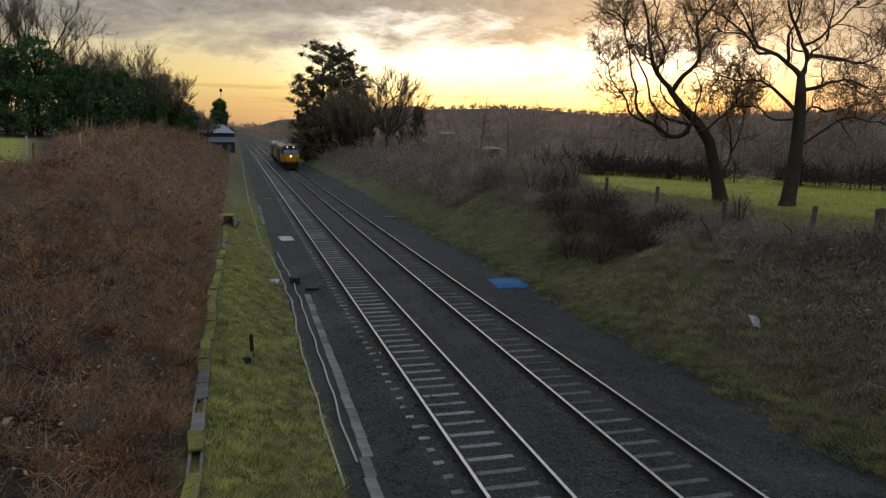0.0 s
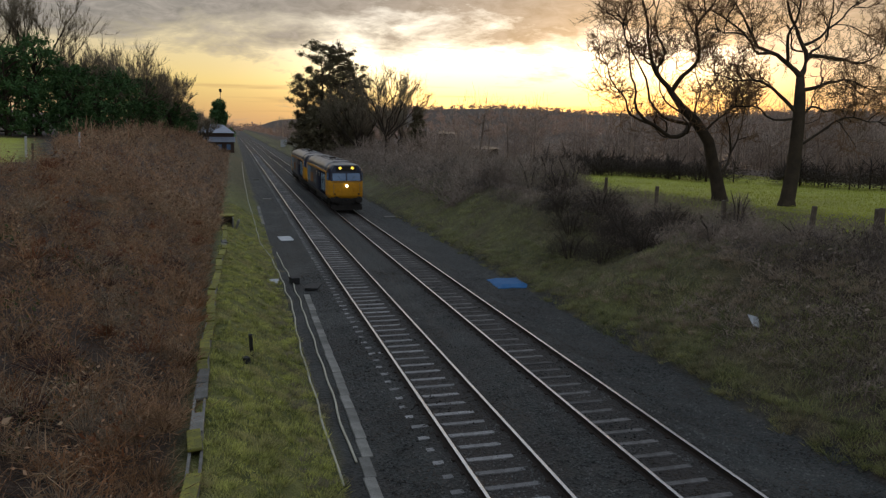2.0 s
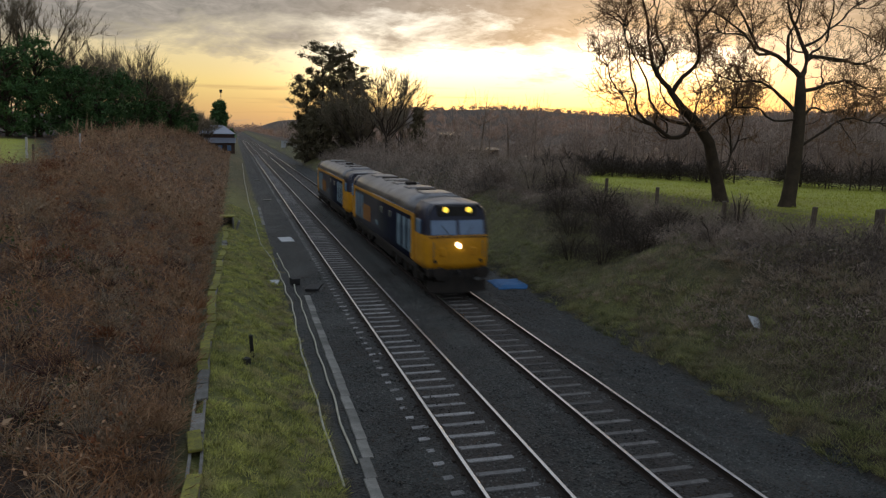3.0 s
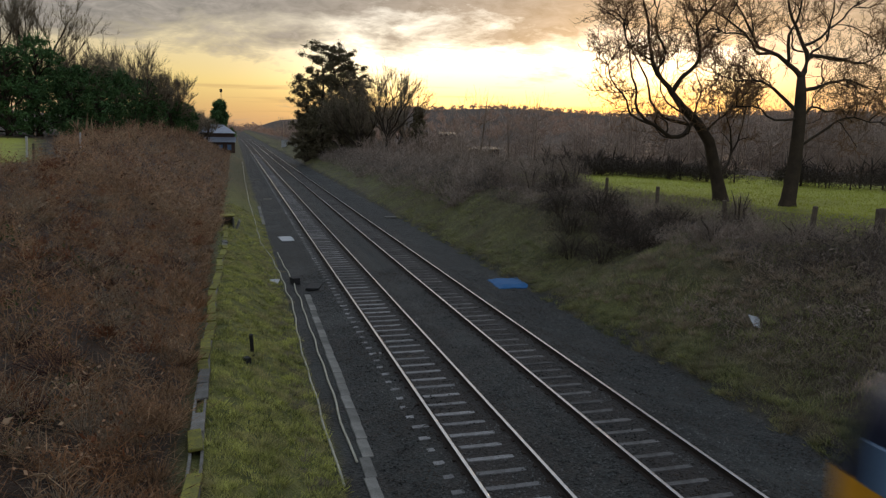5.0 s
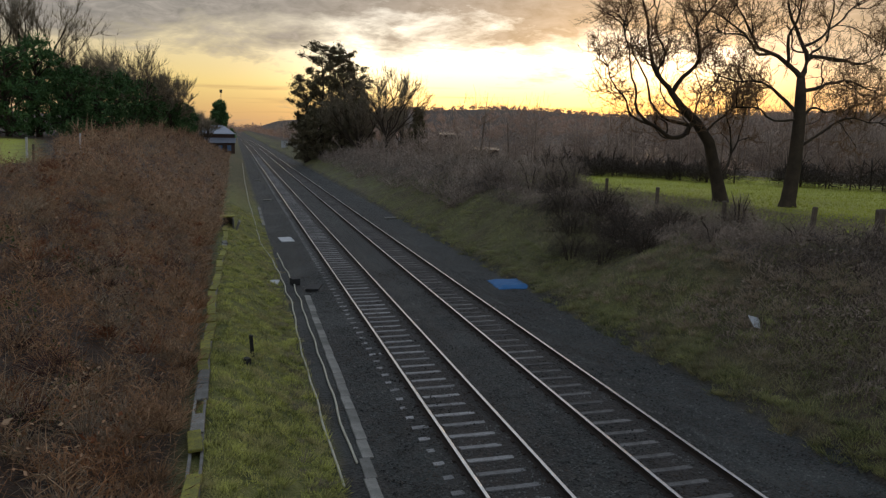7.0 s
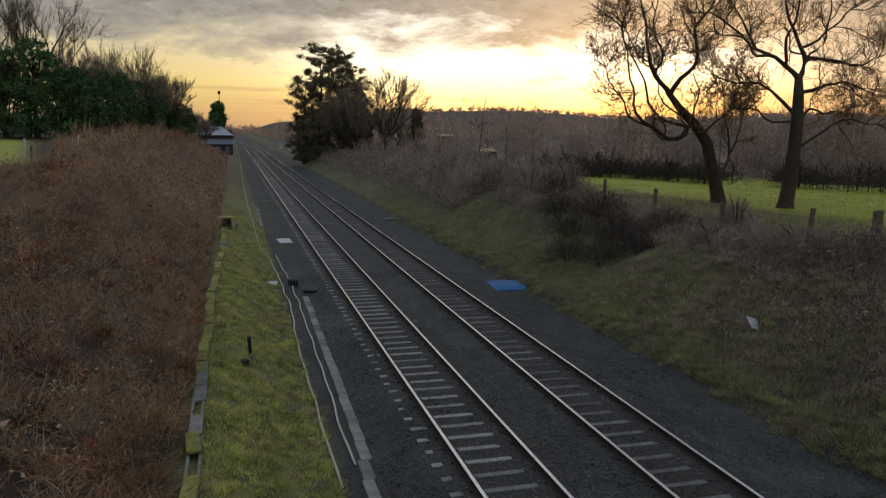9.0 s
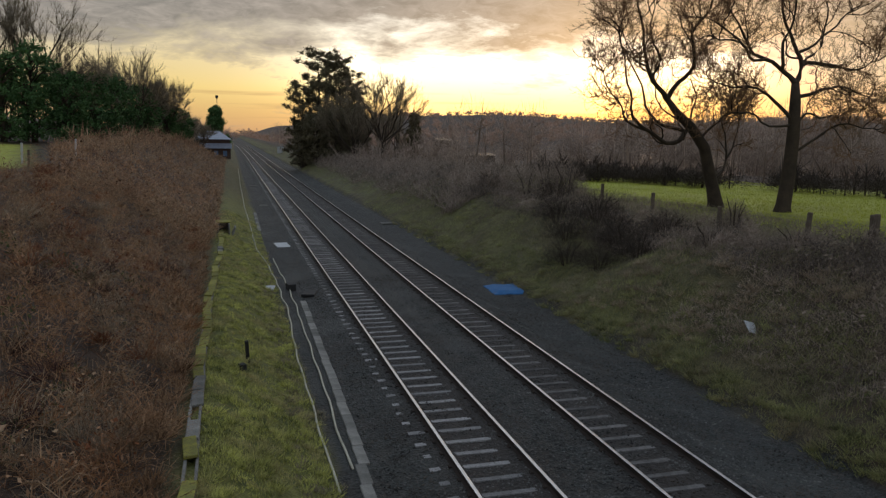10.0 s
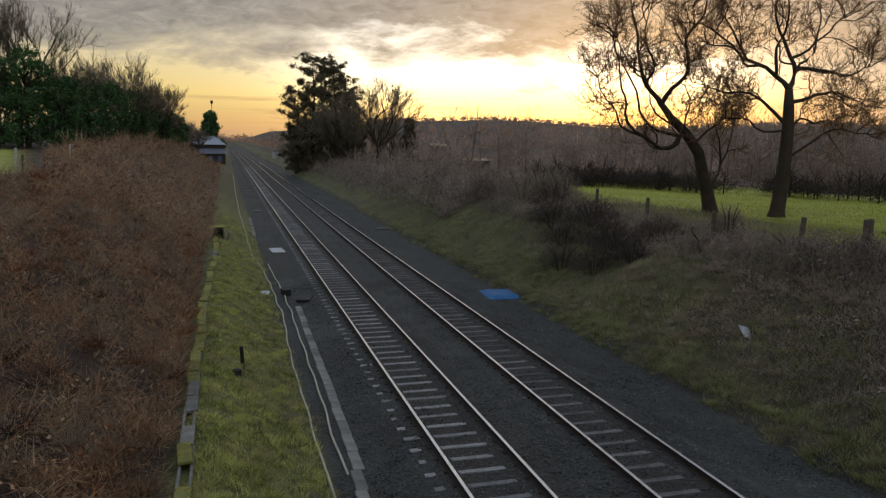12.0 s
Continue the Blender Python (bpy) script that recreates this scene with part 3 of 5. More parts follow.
def cab_shell(hw):
    """The yellow cab: flat lower front, raked upper front, rounded corners, sides back to the bulkhead."""
    rows = []
    for z, back, w in ((1.10, 0.02, 0.97), (1.35, 0.0, 0.99), (2.0, 0.0, 1.0), (2.36, 0.0, 1.0), (2.42, 0.03, 0.998), (2.75, 0.11, 0.985), (3.05, 0.19, 0.97), (3.18, 0.22, 0.96), (3.42, 0.27, 0.90), (3.63, 0.31, 0.75)):
        ww = hw * w
        half = [(1.0, 2.0), (0.99, 1.2), (0.965, 0.62 + back * 0.3), (0.935, 0.28 + back * 0.7), (0.885, 0.10 + back), (0.72, 0.035 + back), (0.35, back)]
        rows.append([(-ww * f, y, z) for f, y in half] + [(0, back - 0.005, z)] + [(ww * f, y, z) for f, y in reversed(half)])
    k = len(rows[0])
    verts = [v for r in rows for v in r]
    faces = [(i * k + j, i * k + j + 1, (i + 1) * k + j + 1, (i + 1) * k + j) for i in range(len(rows) - 1) for j in range(k - 1)]
    me = set_mesh("cab", verts, faces, YELLOW, True)
    me.materials.append(BLUE)
    for p in me.polygons:
        if p.center.z > 2.40 and p.center.y < 1.75:
            p.material_index = 1
    bm = bmesh.new()
    bm.from_mesh(me)
    bmesh.ops.recalc_face_normals(bm, faces=list(bm.faces))
    bmesh.ops.solidify(bm, geom=list(bm.faces), thickness=0.04)
    bm.to_mesh(me)
    bm.free()
    return me


def pane_on_front(x0, x1, z0, z1):
    """A pane lying on the raked front, bowed with it."""
    bm = bmesh.new()
    def at(x, z, d):
        back = (z - 2.36) / 0.69 * 0.19 + 0.035 * max(0.0, (abs(x) - 0.48) / 0.5)
        return bm.verts.new((x, back - d, z))
    cols = [x0 + (x1 - x0) * i / 4 for i in range(5)]
    for d in (0.012, -0.02):
        grid = [[at(x, z, d) for x in cols] for z in (z0, (z0 + z1) / 2, z1)]
        for a, b in zip(grid, grid[1:]):
            for i in range(4):
                bm.faces.new((a[i], a[i + 1], b[i + 1], b[i]))
    bmesh.ops.recalc_face_normals(bm, faces=list(bm.faces))
    return bm


def grille(loco, s, hw, y0, y1, z0, z1):
    frame_bm = bmesh.new()
    xo, xi = s * (hw + 0.014), s * (hw - 0.03)
    for a in ((y0, y0 + 0.05, z0, z1), (y1 - 0.05, y1, z0, z1), (y0 + 0.05, y1 - 0.05, z0, z0 + 0.05), (y0 + 0.05, y1 - 0.05, z1 - 0.05, z1)):
        box(xi, xo, a[0], a[1], a[2], a[3], 0, frame_bm)
    box(xi, s * (hw - 0.002), y0 + 0.05, y1 - 0.05, z0 + 0.05, z1 - 0.05, 0, frame_bm)
    g = part("side_grille", frame_bm, LOUVRE, loco, "pale blue louvred grille")
    slat_bm = bmesh.new()
    k = 14
    for i in range(k):
        z = z0 + 0.07 + (z1 - z0 - 0.14) * (i + 0.5) / k
        own = bmesh.new()
        bmesh.ops.create_cube(own, size=1.0, matrix=Matrix.LocRotScale((s * (hw + 0.005), (y0 + y1) / 2, z), Euler((0, s * radians(28), 0)), (0.03, y1 - y0 - 0.12, 0.06)))
        join(slat_bm, own)
    part("louvre_slats", slat_bm, LOUVRE, g)


def plough():
    bm = bmesh.new()
    pts = [(-1.2, 0.10), (-0.6, -0.06), (0, -0.10), (0.6, -0.06), (1.2, 0.10)]
    lo = [bm.verts.new((x, y - 0.06, 0.18)) for x, y in pts]
    hi = [bm.verts.new((x, y + 0.08, 0.62)) for x, y in pts]
    for i in range(4):
        bm.faces.new((lo[i], lo[i + 1], hi[i + 1], hi[i]))
    bmesh.ops.solidify(bm, geom=list(bm.faces), thickness=0.04)
    box(-0.7, 0.7, 0.0, 0.3, 0.6, 0.82, 0.02, bm)
    return bm


def bogie_frame():
    bm = bmesh.new()
    for s in (-1, 1):
        box(s * 0.98, s * 1.14, -3.0, 3.0, 0.52, 0.82, 0.04, bm)
        for o in (-2.05, 0, 2.05):
            box(s * 0.95, s * 1.22, o - 0.2, o + 0.2, 0.36, 0.74, 0.05, bm)
            for k in (-0.42, 0.42):
                rod((s * 1.06, o + k, 0.5), (s * 1.06, o + k, 0.88), 0.10, sides=10, bm=bm)
        for y in (-2.95, -1.0, 1.0, 2.95):
            box(s * 1.05, s * 1.2, y - 0.12, y + 0.12, 0.55, 0.78, 0.03, bm)
    for y in (-2.9, -1.0, 1.0, 2.9):
        box(-0.98, 0.98, y - 0.1, y + 0.1, 0.5, 0.75, 0.03, bm)
    return bm


def wheelset():
    bm = rod((-0.95, 0, 0), (0.95, 0, 0), 0.09, sides=10)
    for s in (-1, 1):
        rod((s * 0.70, 0, 0), (s * 0.815, 0, 0), 0.545, sides=28, bm=bm)
        rod((s * 0.68, 0, 0), (s * 0.71, 0, 0), 0.575, sides=28, bm=bm)
    return bm


lead = build_loco("navy blue and yellow diesel locomotive with lit headlight on rails")
trail = copy_thing(lead, Matrix())
trail["label"] = "second navy blue and yellow diesel locomotive coupled behind the first"
for ch in list(trail.children_recursive):
    if "light" in ch.name and ch.data.materials[0] in (LAMP_HOT, LAMP_WARM):
        ch.data = ch.data.copy()
        ch.data.materials[0] = GLASS
        ch["label"] = "unlit lamp"


def blades(pos, way, length, width):
    """Slim three-sided grass blades."""
    k = len(pos)
    way = way / np.linalg.norm(way, axis=1)[:, None]
    side = np.cross(way, np.array([0.37, 0.61, 0.3]))
    side /= np.linalg.norm(side, axis=1)[:, None] + 1e-9
    other = np.cross(way, side)
    W, L = width[:, None], length[:, None]
    v = np.stack([pos + side * W, pos - side * W * 0.6 + other * W, pos - side * W * 0.6 - other * W, pos + way * L], 1).reshape(-1, 3)
    b = np.arange(k)[:, None] * 4
    return v, np.concatenate([b + np.array(f) for f in ((0, 1, 3), (1, 2, 3), (2, 0, 3))], 0)


def merge(parts):
    vs, ts, n = [], [], 0
    for v, t in parts:
        vs.append(v)
        ts.append(t + n)
        n += len(v)
    return np.concatenate(vs), np.concatenate(ts)


# ---------------------------------------------------------------- trees
def rand_turn(d, angle, rng):
    u = d.orthogonal().normalized()
    u.rotate(Matrix.Rotation(rng.uniform(0, 2 * math.pi), 3, d))
    return (d * math.cos(angle) + u * math.sin(angle)).normalized()


class Bare:
    """Grows a leafless tree: one trunk mesh, one mesh of limbs, one of twigs."""

    def __init__(self, seed, gnarl=0.25, up=0.10, depth=6, spread=0.75, shrink=0.72, twig_from=3, min_len=0.28, split=(2, 3), thin=0.012):
        self.rng = random.Random(seed)
        self.gnarl, self.up, self.depth, self.spread, self.shrink = gnarl, up, depth, spread, shrink
        self.twig_from, self.min_len, self.split, self.thin = twig_from, min_len, split, thin
        self.limbs, self.twigs, self.nodes = ([], []), ([], []), []

    def grow(self, p, d, length, r, level):
        rng = self.rng
        k = 5 if level < 2 else 4 if level < 4 else 3 if level < 5 else 2
        r = max(r, self.thin)
        pts, radii = [p.copy()], [r]
        end = r * (0.62 if level < self.depth else 0.3)
        for i in range(k):
            d = rand_turn(d, rng.gauss(0, self.gnarl), rng)
            d = (d + Vector((0, 0, self.up))).normalized()
            p = p + d * (length / k)
            pts.append(p.copy())
            radii.append(r + (end - r) * (i + 1) / k)
            if level < self.depth and (i >= 1 or k == 2) and i < k - 1 and rng.random() < 0.62:
                self.grow(p.copy(), rand_turn(d, self.spread * rng.uniform(0.75, 1.35), rng), length * self.shrink * rng.uniform(0.55, 0.95), radii[-1] * rng.uniform(0.45, 0.68), level + 1)
        store = self.limbs if level < self.twig_from else self.twigs
        tube_verts(pts, radii, 7 if level == 0 else 5 if level < 3 else 3, *store, cap=level < 3)
        if level < self.depth and length * self.shrink > self.min_len:
            for _ in range(rng.randint(*self.split)):
                self.grow(p.copy(), rand_turn(d, self.spread * rng.uniform(0.35, 0.95), rng), length * self.shrink * rng.uniform(0.75, 1.1), radii[-1] * rng.uniform(0.7, 0.92), level + 1)

    def bough(self, p, d, length, r, level):
        """A crooked bough of an old oak, forking again and again into fine twigs."""
        rng = self.rng
        k = (9, 6, 4, 1)[level - 2]
        r = max(r, self.thin * (3.2, 2.2, 1.4, 1.0)[level - 2])
        end = r * (0.6 if level < 5 else 0.4)
        pts, radii = [p.copy()], [r]
        for i in range(k):
            d = (rand_turn(d, rng.uniform(0.5, 1.5) * self.gnarl, rng) + Vector((0, 0, self.up))).normalized()
            p = p + d * (length / k) * rng.uniform(0.8, 1.2)
            pts.append(p.copy())
            radii.append(r + (end - r) * (i + 1) / k)
            if level < 5 and i >= (1 if level < 4 else 0) and i < k - 1 and rng.random() < 0.8:
                self.bough(p.copy(), rand_turn(d, rng.uniform(0.6, 1.2), rng), length * (rng.uniform(0.42, 0.66) if level < 4 else 0.4), radii[-1] * rng.uniform(0.5, 0.75), level + 1)
        tube_verts(pts, radii, 5 if level == 2 else 3, *(self.limbs if level == 2 else self.twigs), cap=False)
        if level < 5:
            for _ in range(2):
                self.bough(p.copy(), rand_turn(d, rng.uniform(0.25, 0.8), rng), length * (rng.uniform(0.45, 0.7) if level < 4 else 0.45), radii[-1] * rng.uniform(0.7, 0.9), level + 1)

    def guided(self, way, r0, r1, twiglen):
        """A great limb along given stations, crooked, with boughs springing from it all along."""
        rng, pts = self.rng, []
        for j, (a, b) in enumerate(zip(way, way[1:])):
            o, e = way[max(0, j - 1)], way[min(len(way) - 1, j + 2)]
            k = max(2, int((b - a).length / 0.42))
            for i in range(k):
                t = i / k
                q = 0.5 * (2 * a + (b - o) * t + (2 * o - 5 * a + 4 * b - e) * t * t + (3 * a - o - 3 * b + e) * t ** 3)
                pts.append(q + noise.noise_vector(q * 0.8 + Vector((rng.random() * 0.2, 0, 0))) * 0.28)
        pts.append(way[-1])
        pts[0] = way[0]
        self.nodes += pts
        radii = [0.68 * (r0 + (r1 - r0) * (i / (len(pts) - 1)) ** 0.7) for i in range(len(pts))]
        tube_verts(pts, radii, 8, *self.limbs)
        for i in range(3, len(pts) - 1):
            d = (pts[i + 1] - pts[i]).normalized()
            f = i / len(pts)
            if rng.random() < 0.34 + 0.34 * f:
                w = rand_turn(d, rng.uniform(0.6, 1.2), rng)
                w = (w + Vector((0, 0, 0.25))).normalized()
                self.bough(pts[i].copy(), w, twiglen * rng.uniform(0.8, 1.55), min(0.06, radii[i] * 0.5), 2)
        for _ in range(3):
            self.bough(pts[-1].copy(), rand_turn((pts[-1] - pts[-3]).normalized(), rng.uniform(0.2, 0.7), rng), twiglen, r1 * 0.85, 2)


def fine_twigs(g, n, long, width, seed, material, up=0.5, low=0.3):
    """The finest twigs of a crown, springing outward from its branches: one mesh with the crown's own twigs."""
    rng = np.random.default_rng(seed)
    own = np.array([tuple(v) for v in g.twigs[0]])
    tri = [(f[0], f[i], f[i + 1]) for f in g.twigs[1] for i in range(1, len(f) - 1)]
    top, foot = own[:, 2].max(), own[:, 2].min()
    pool = own[own[:, 2] > foot + (top - foot) * low * 0.5]
    p = pool[rng.integers(0, len(pool), n)]
    core = np.array([own[:, 0].mean(), own[:, 1].mean(), foot + (top - foot) * low])
    way = p - core
    way /= np.linalg.norm(way, axis=1)[:, None] + 1e-6
    way = way * 0.8 + rng.normal(size=(n, 3)) * 0.45 + np.array([0, 0, up])
    data = merge([(own, np.array(tri)), blades(p, way, rng.uniform(0.4, 1.2, n) * long, rng.uniform(0.6, 1.1, n) * width)])
    return tri_mesh("crown", *data, material)


def trunk_mesh(points, radii, flare=1.6, sides=14):
    """A trunk with a flared, buttressed foot."""
    verts, faces = [], []
    tube_verts(points, radii, sides, verts, faces)
    z0 = points[0].z
    for v in verts:
        a = math.atan2(v.y - points[0].y, v.x - points[0].x)
        h = max(0.0, 1 - (v.z - z0) / 1.3)
        f = 1 + (flare - 1) * h * h * (1 + 0.35 * math.sin(a * 5 + 1)) + 0.05 * noise.noise((v.x * 2, v.y * 2, v.z))
        v.x, v.y = points[0].x + (v.x - points[0].x) * f, points[0].y + (v.y - points[0].y) * f
    return set_mesh("trunk", verts, faces, BARK, True)


def bare_tree(label, m, height_m, seed, trunk_r=0.3, trunk_share=0.25, limbs=5, group="", haze=4500, **kw):
    """A generic leafless tree."""
    tree = thing("bare_tree", label, "tree", m, group)
    rng = random.Random(seed)
    g = Bare(seed, **kw)
    th = height_m * trunk_share
    pts = [Vector((rng.gauss(0, 0.03) * i, rng.gauss(0, 0.03) * i, th * i / 5 - (0.3 if i == 0 else 0))) for i in range(6)]
    part("trunk", trunk_mesh(pts, [trunk_r * (1 - 0.07 * i) for i in range(6)], 1.35, 9), None, tree)
    for i in range(limbs):
        d = rand_turn(Vector((0, 0, 1)), rng.uniform(0.15, 0.85), rng)
        g.grow(pts[-1 - (i % 2)].copy(), d, height_m * 0.31 * rng.uniform(0.8, 1.1), trunk_r * rng.uniform(0.4, 0.6), 1)
    part("branchwork", set_mesh("branchwork", *g.limbs, BARK), None, tree)
    part("crown", fine_twigs(g, haze, height_m * 0.085, 0.020, seed, GREY_TWIG, 0.7, 0.15), None, tree, "crown of bare twigs")
    return tree


def leaf_cloud(rng, clumps, per, size, squash=0.8):
    """Little leaves in clumps: (centre, radius) pairs; arrays of vertices and triangles."""
    vs, ts, base = [], [], 0
    for c, r in clumps:
        k = per
        d = rng.normal(size=(k, 3))
        d /= np.linalg.norm(d, axis=1)[:, None]
        pos = np.array(c) + d * (r * np.minimum(np.abs(rng.normal(0.0, 0.8, size=(k, 1))), 1.5)) * np.array([1, 1, squash])
        a = rng.normal(size=(k, 3)) * size * 1.35
        b = rng.normal(size=(k, 3)) * size * 0.5
        v = np.stack([pos - a * 0.5, pos + b * 0.5, pos + a * 0.6, pos - b * 0.45], 1).reshape(-1, 3)
        i = np.arange(k)[:, None] * 4 + base
        vs.append(v)
        ts.append(np.concatenate([i + [0, 1, 2], i + [0, 2, 3]], 0))
        base += 4 * k
    return np.concatenate(vs), np.concatenate(ts)


def evergreen(name, label, m, h, w, seed, material, per=260, size=0.28, clumps=46, shape="round", trunk_r=0.3, group=""):
    """An evergreen: trunk, boughs and a ragged crown of small leaves."""
    tree = thing(name, label, "tree", m, group)
    rng = np.random.default_rng(seed)
    rr = random.Random(seed)
    cl, verts, faces = [], [], []
    for i in range(clumps):
        if shape == "cone":
            t = rr.random() ** 0.8
            z, rad = h * (0.08 + 0.9 * t), w * (1 - t) * 0.9 + 0.12 * w
        elif shape == "full":
            t = rr.random()
            z, rad = h * (0.06 + 0.88 * t), w * math.sqrt(max(0.03, 1 - (max(0, t - 0.35) / 0.66) ** 2)) * (0.8 + 0.2 * t)
        else:
            t = rr.random()
            z, rad = h * (0.30 + 0.66 * t), w * math.sqrt(max(0.05, 1 - (2 * t - 0.85) ** 2)) * 0.95
        a, q = rr.uniform(0, 2 * math.pi), math.sqrt(rr.uniform(0.1, 1))
        c = Vector((rad * q * math.cos(a), rad * q * math.sin(a), z))
        cl.append((c, w * rr.uniform(0.10, 0.24) * (1.25 if clumps < 70 else 1.0)))
        if i % 3 == 0:
            tube_verts([Vector((0, 0, max(0.5, z - rad * 0.5))), c * 0.5 + Vector((0, 0, z * 0.45)), c], [trunk_r * 0.35, trunk_r * 0.2, 0.03], 4, verts, faces)
    pts = [Vector((0, 0, -0.3 + h * 0.9 * i / 6)) for i in range(7)]
    part("trunk", trunk_mesh(pts, [trunk_r * (1 - 0.13 * i) for i in range(7)], 1.3, 9), None, tree)
    part("bough_frame", set_mesh("bough_frame", verts, faces, BARK), None, tree)
    part("crown", tri_mesh("crown", *leaf_cloud(rng, cl, per, size), material), None, tree, "ragged crown of small dark leaves")
    return tree


def on_ground(x, y, rz=0.0, dz=0.0):
    return pose(x, y, height(x, y) + dz, rz=rz)


# the two old oaks on the pasture's edge
def oak(label, m, seed, plan, trunk_pts, trunk_r):
    tree = thing("oak_tree", label, "tree", m, "old oaks on the pasture")
    part("trunk", trunk_mesh(trunk_pts, trunk_r, 1.5, 16), None, tree)
    g = Bare(seed, gnarl=0.42, up=0.08, thin=0.0095)
    for r0, r1, twiglen, *way in plan:
        lean, (x0, z0) = g.rng.uniform(-0.45, 0.45), way[0]
        near = min(g.nodes + trunk_pts, key=lambda q: math.hypot(q.x - x0, q.z - z0))
        g.guided([near.copy()] + [Vector((x, near.y + lean * math.hypot(x - x0, z - z0), z)) for x, z in way[1:]], r0, r1, twiglen)
    part("branchwork", set_mesh("branchwork", *g.limbs, BARK, True), None, tree)
    part("crown", fine_twigs(g, 8000, 0.36, 0.0075, seed, TWIG), None, tree, "dense bare twigs")
    return tree


def V(*a):
    return Vector(a)


# each limb: thickness at both ends, bough length, then stations across the view and upward
oak("big leafless oak with a short leaning trunk", on_ground(21.74, 38.2, dz=-0.25), 11,
    [(0.24, 0.05, 1.7, (-3.5, 6.1), (-4.2, 6.7), (-4.7, 7.6), (-5.1, 8.8), (-5.5, 10.3), (-5.9, 12.0)),
     (0.22, 0.05, 1.7, (-3.4, 6.0), (-3.2, 7.1), (-2.5, 8.1), (-2.9, 9.4), (-2.3, 10.9), (-2.7, 12.4)),
     (0.24, 0.04, 1.5, (-1.7, 4.4), (-3.0, 4.0), (-3.9, 3.9), (-5.1, 4.5), (-6.0, 5.3), (-6.6, 6.4), (-7.1, 8.2), (-7.6, 9.2)),
     (0.13, 0.04, 1.3, (-5.1, 4.5), (-6.7, 5.3), (-7.7, 6.4), (-8.2, 7.4)),
     (0.17, 0.04, 1.6, (-2.4, 5.0), (-4.1, 5.1), (-4.9, 6.0), (-5.1, 7.0), (-5.9, 8.2), (-6.3, 9.7)),
     (0.12, 0.04, 1.4, (-1.1, 3.8), (-1.7, 5.2), (-1.2, 6.5), (-1.4, 7.7)), (0.14, 0.04, 1.4, (-1.2, 4.0), (-0.4, 4.9), (0.7, 5.2), (1.3, 6.3)),
     (0.15, 0.04, 1.2, (-0.4, 1.5), (0.3, 2.1), (1.0, 2.9), (1.8, 4.0), (2.5, 5.2)), (0.10, 0.035, 1.2, (0.8, 2.7), (0.6, 4.3), (0.3, 5.2), (1.3, 6.2)),
     (0.13, 0.04, 1.6, (-4.5, 7.2), (-4.0, 8.4), (-4.3, 9.8), (-3.9, 11.4)), (0.11, 0.04, 1.3, (-2.2, 4.7), (-3.6, 5.9), (-3.9, 7.6))],
    [V(0, 0, -0.3), V(-0.15, 0, 0.6), V(-0.4, 0, 1.4), V(-0.65, 0, 2.2), V(-1.1, 0, 3.6), V(-2.0, 0, 4.7), V(-3.0, 0, 5.5), V(-3.6, 0, 6.2)], [0.42, 0.39, 0.36, 0.34, 0.31, 0.27, 0.22, 0.15])
oak("tall leafless oak with wide gnarled limbs", on_ground(23.78, 35.4, dz=-0.45), 23,
    [(0.24, 0.05, 1.7, (0.15, 6.9), (-0.3, 8.1), (-1.6, 9.0), (-2.1, 10.0), (-2.7, 11.4)), (0.15, 0.045, 1.6, (-0.6, 8.3), (-1.9, 8.5), (-3.3, 9.2), (-4.7, 9.4)),
     (0.25, 0.05, 1.8, (0.4, 7.0), (0.9, 8.2), (0.5, 9.5), (0.2, 10.9), (0.3, 12.6)), (0.19, 0.045, 1.6, (0.9, 8.2), (2.7, 8.3), (4.6, 8.3), (5.9, 8.7)),
     (0.19, 0.045, 1.6, (0.4, 6.0), (1.4, 6.9), (3.2, 7.1), (4.7, 7.2), (6.4, 6.8)), (0.20, 0.045, 1.5, (0.35, 5.0), (-1.0, 6.3), (-2.3, 7.0), (-3.8, 6.9), (-4.9, 7.2)),
     (0.14, 0.04, 1.4, (0.45, 4.6), (1.5, 5.7), (2.9, 5.6), (4.6, 5.7)), (0.13, 0.04, 1.3, (0.45, 4.2), (2.3, 5.0), (4.5, 5.0)),
     (0.12, 0.04, 1.3, (0.35, 4.9), (-1.0, 5.1), (-2.0, 5.7), (-3.4, 5.7)), (0.16, 0.045, 1.8, (-0.2, 7.9), (-0.7, 9.2), (-0.3, 10.4), (-1.1, 12.0)),
     (0.14, 0.045, 1.8, (0.7, 8.9), (2.6, 10.1), (3.9, 11.3)), (0.12, 0.04, 1.6, (0.9, 8.4), (1.9, 9.4), (2.2, 10.8), (1.8, 12.0)), (0.12, 0.04, 1.6, (-1.7, 9.1), (-3.0, 10.2), (-4.2, 10.8))],
    [V(0, 0, -0.3), V(0.1, 0, 0.8), V(0.28, 0, 2.1), V(0.36, 0, 3.6), V(0.4, 0, 5.1), V(0.36, 0, 6.4), V(0.28, 0, 7.3)], [0.45, 0.40, 0.37, 0.34, 0.31, 0.28, 0.2])

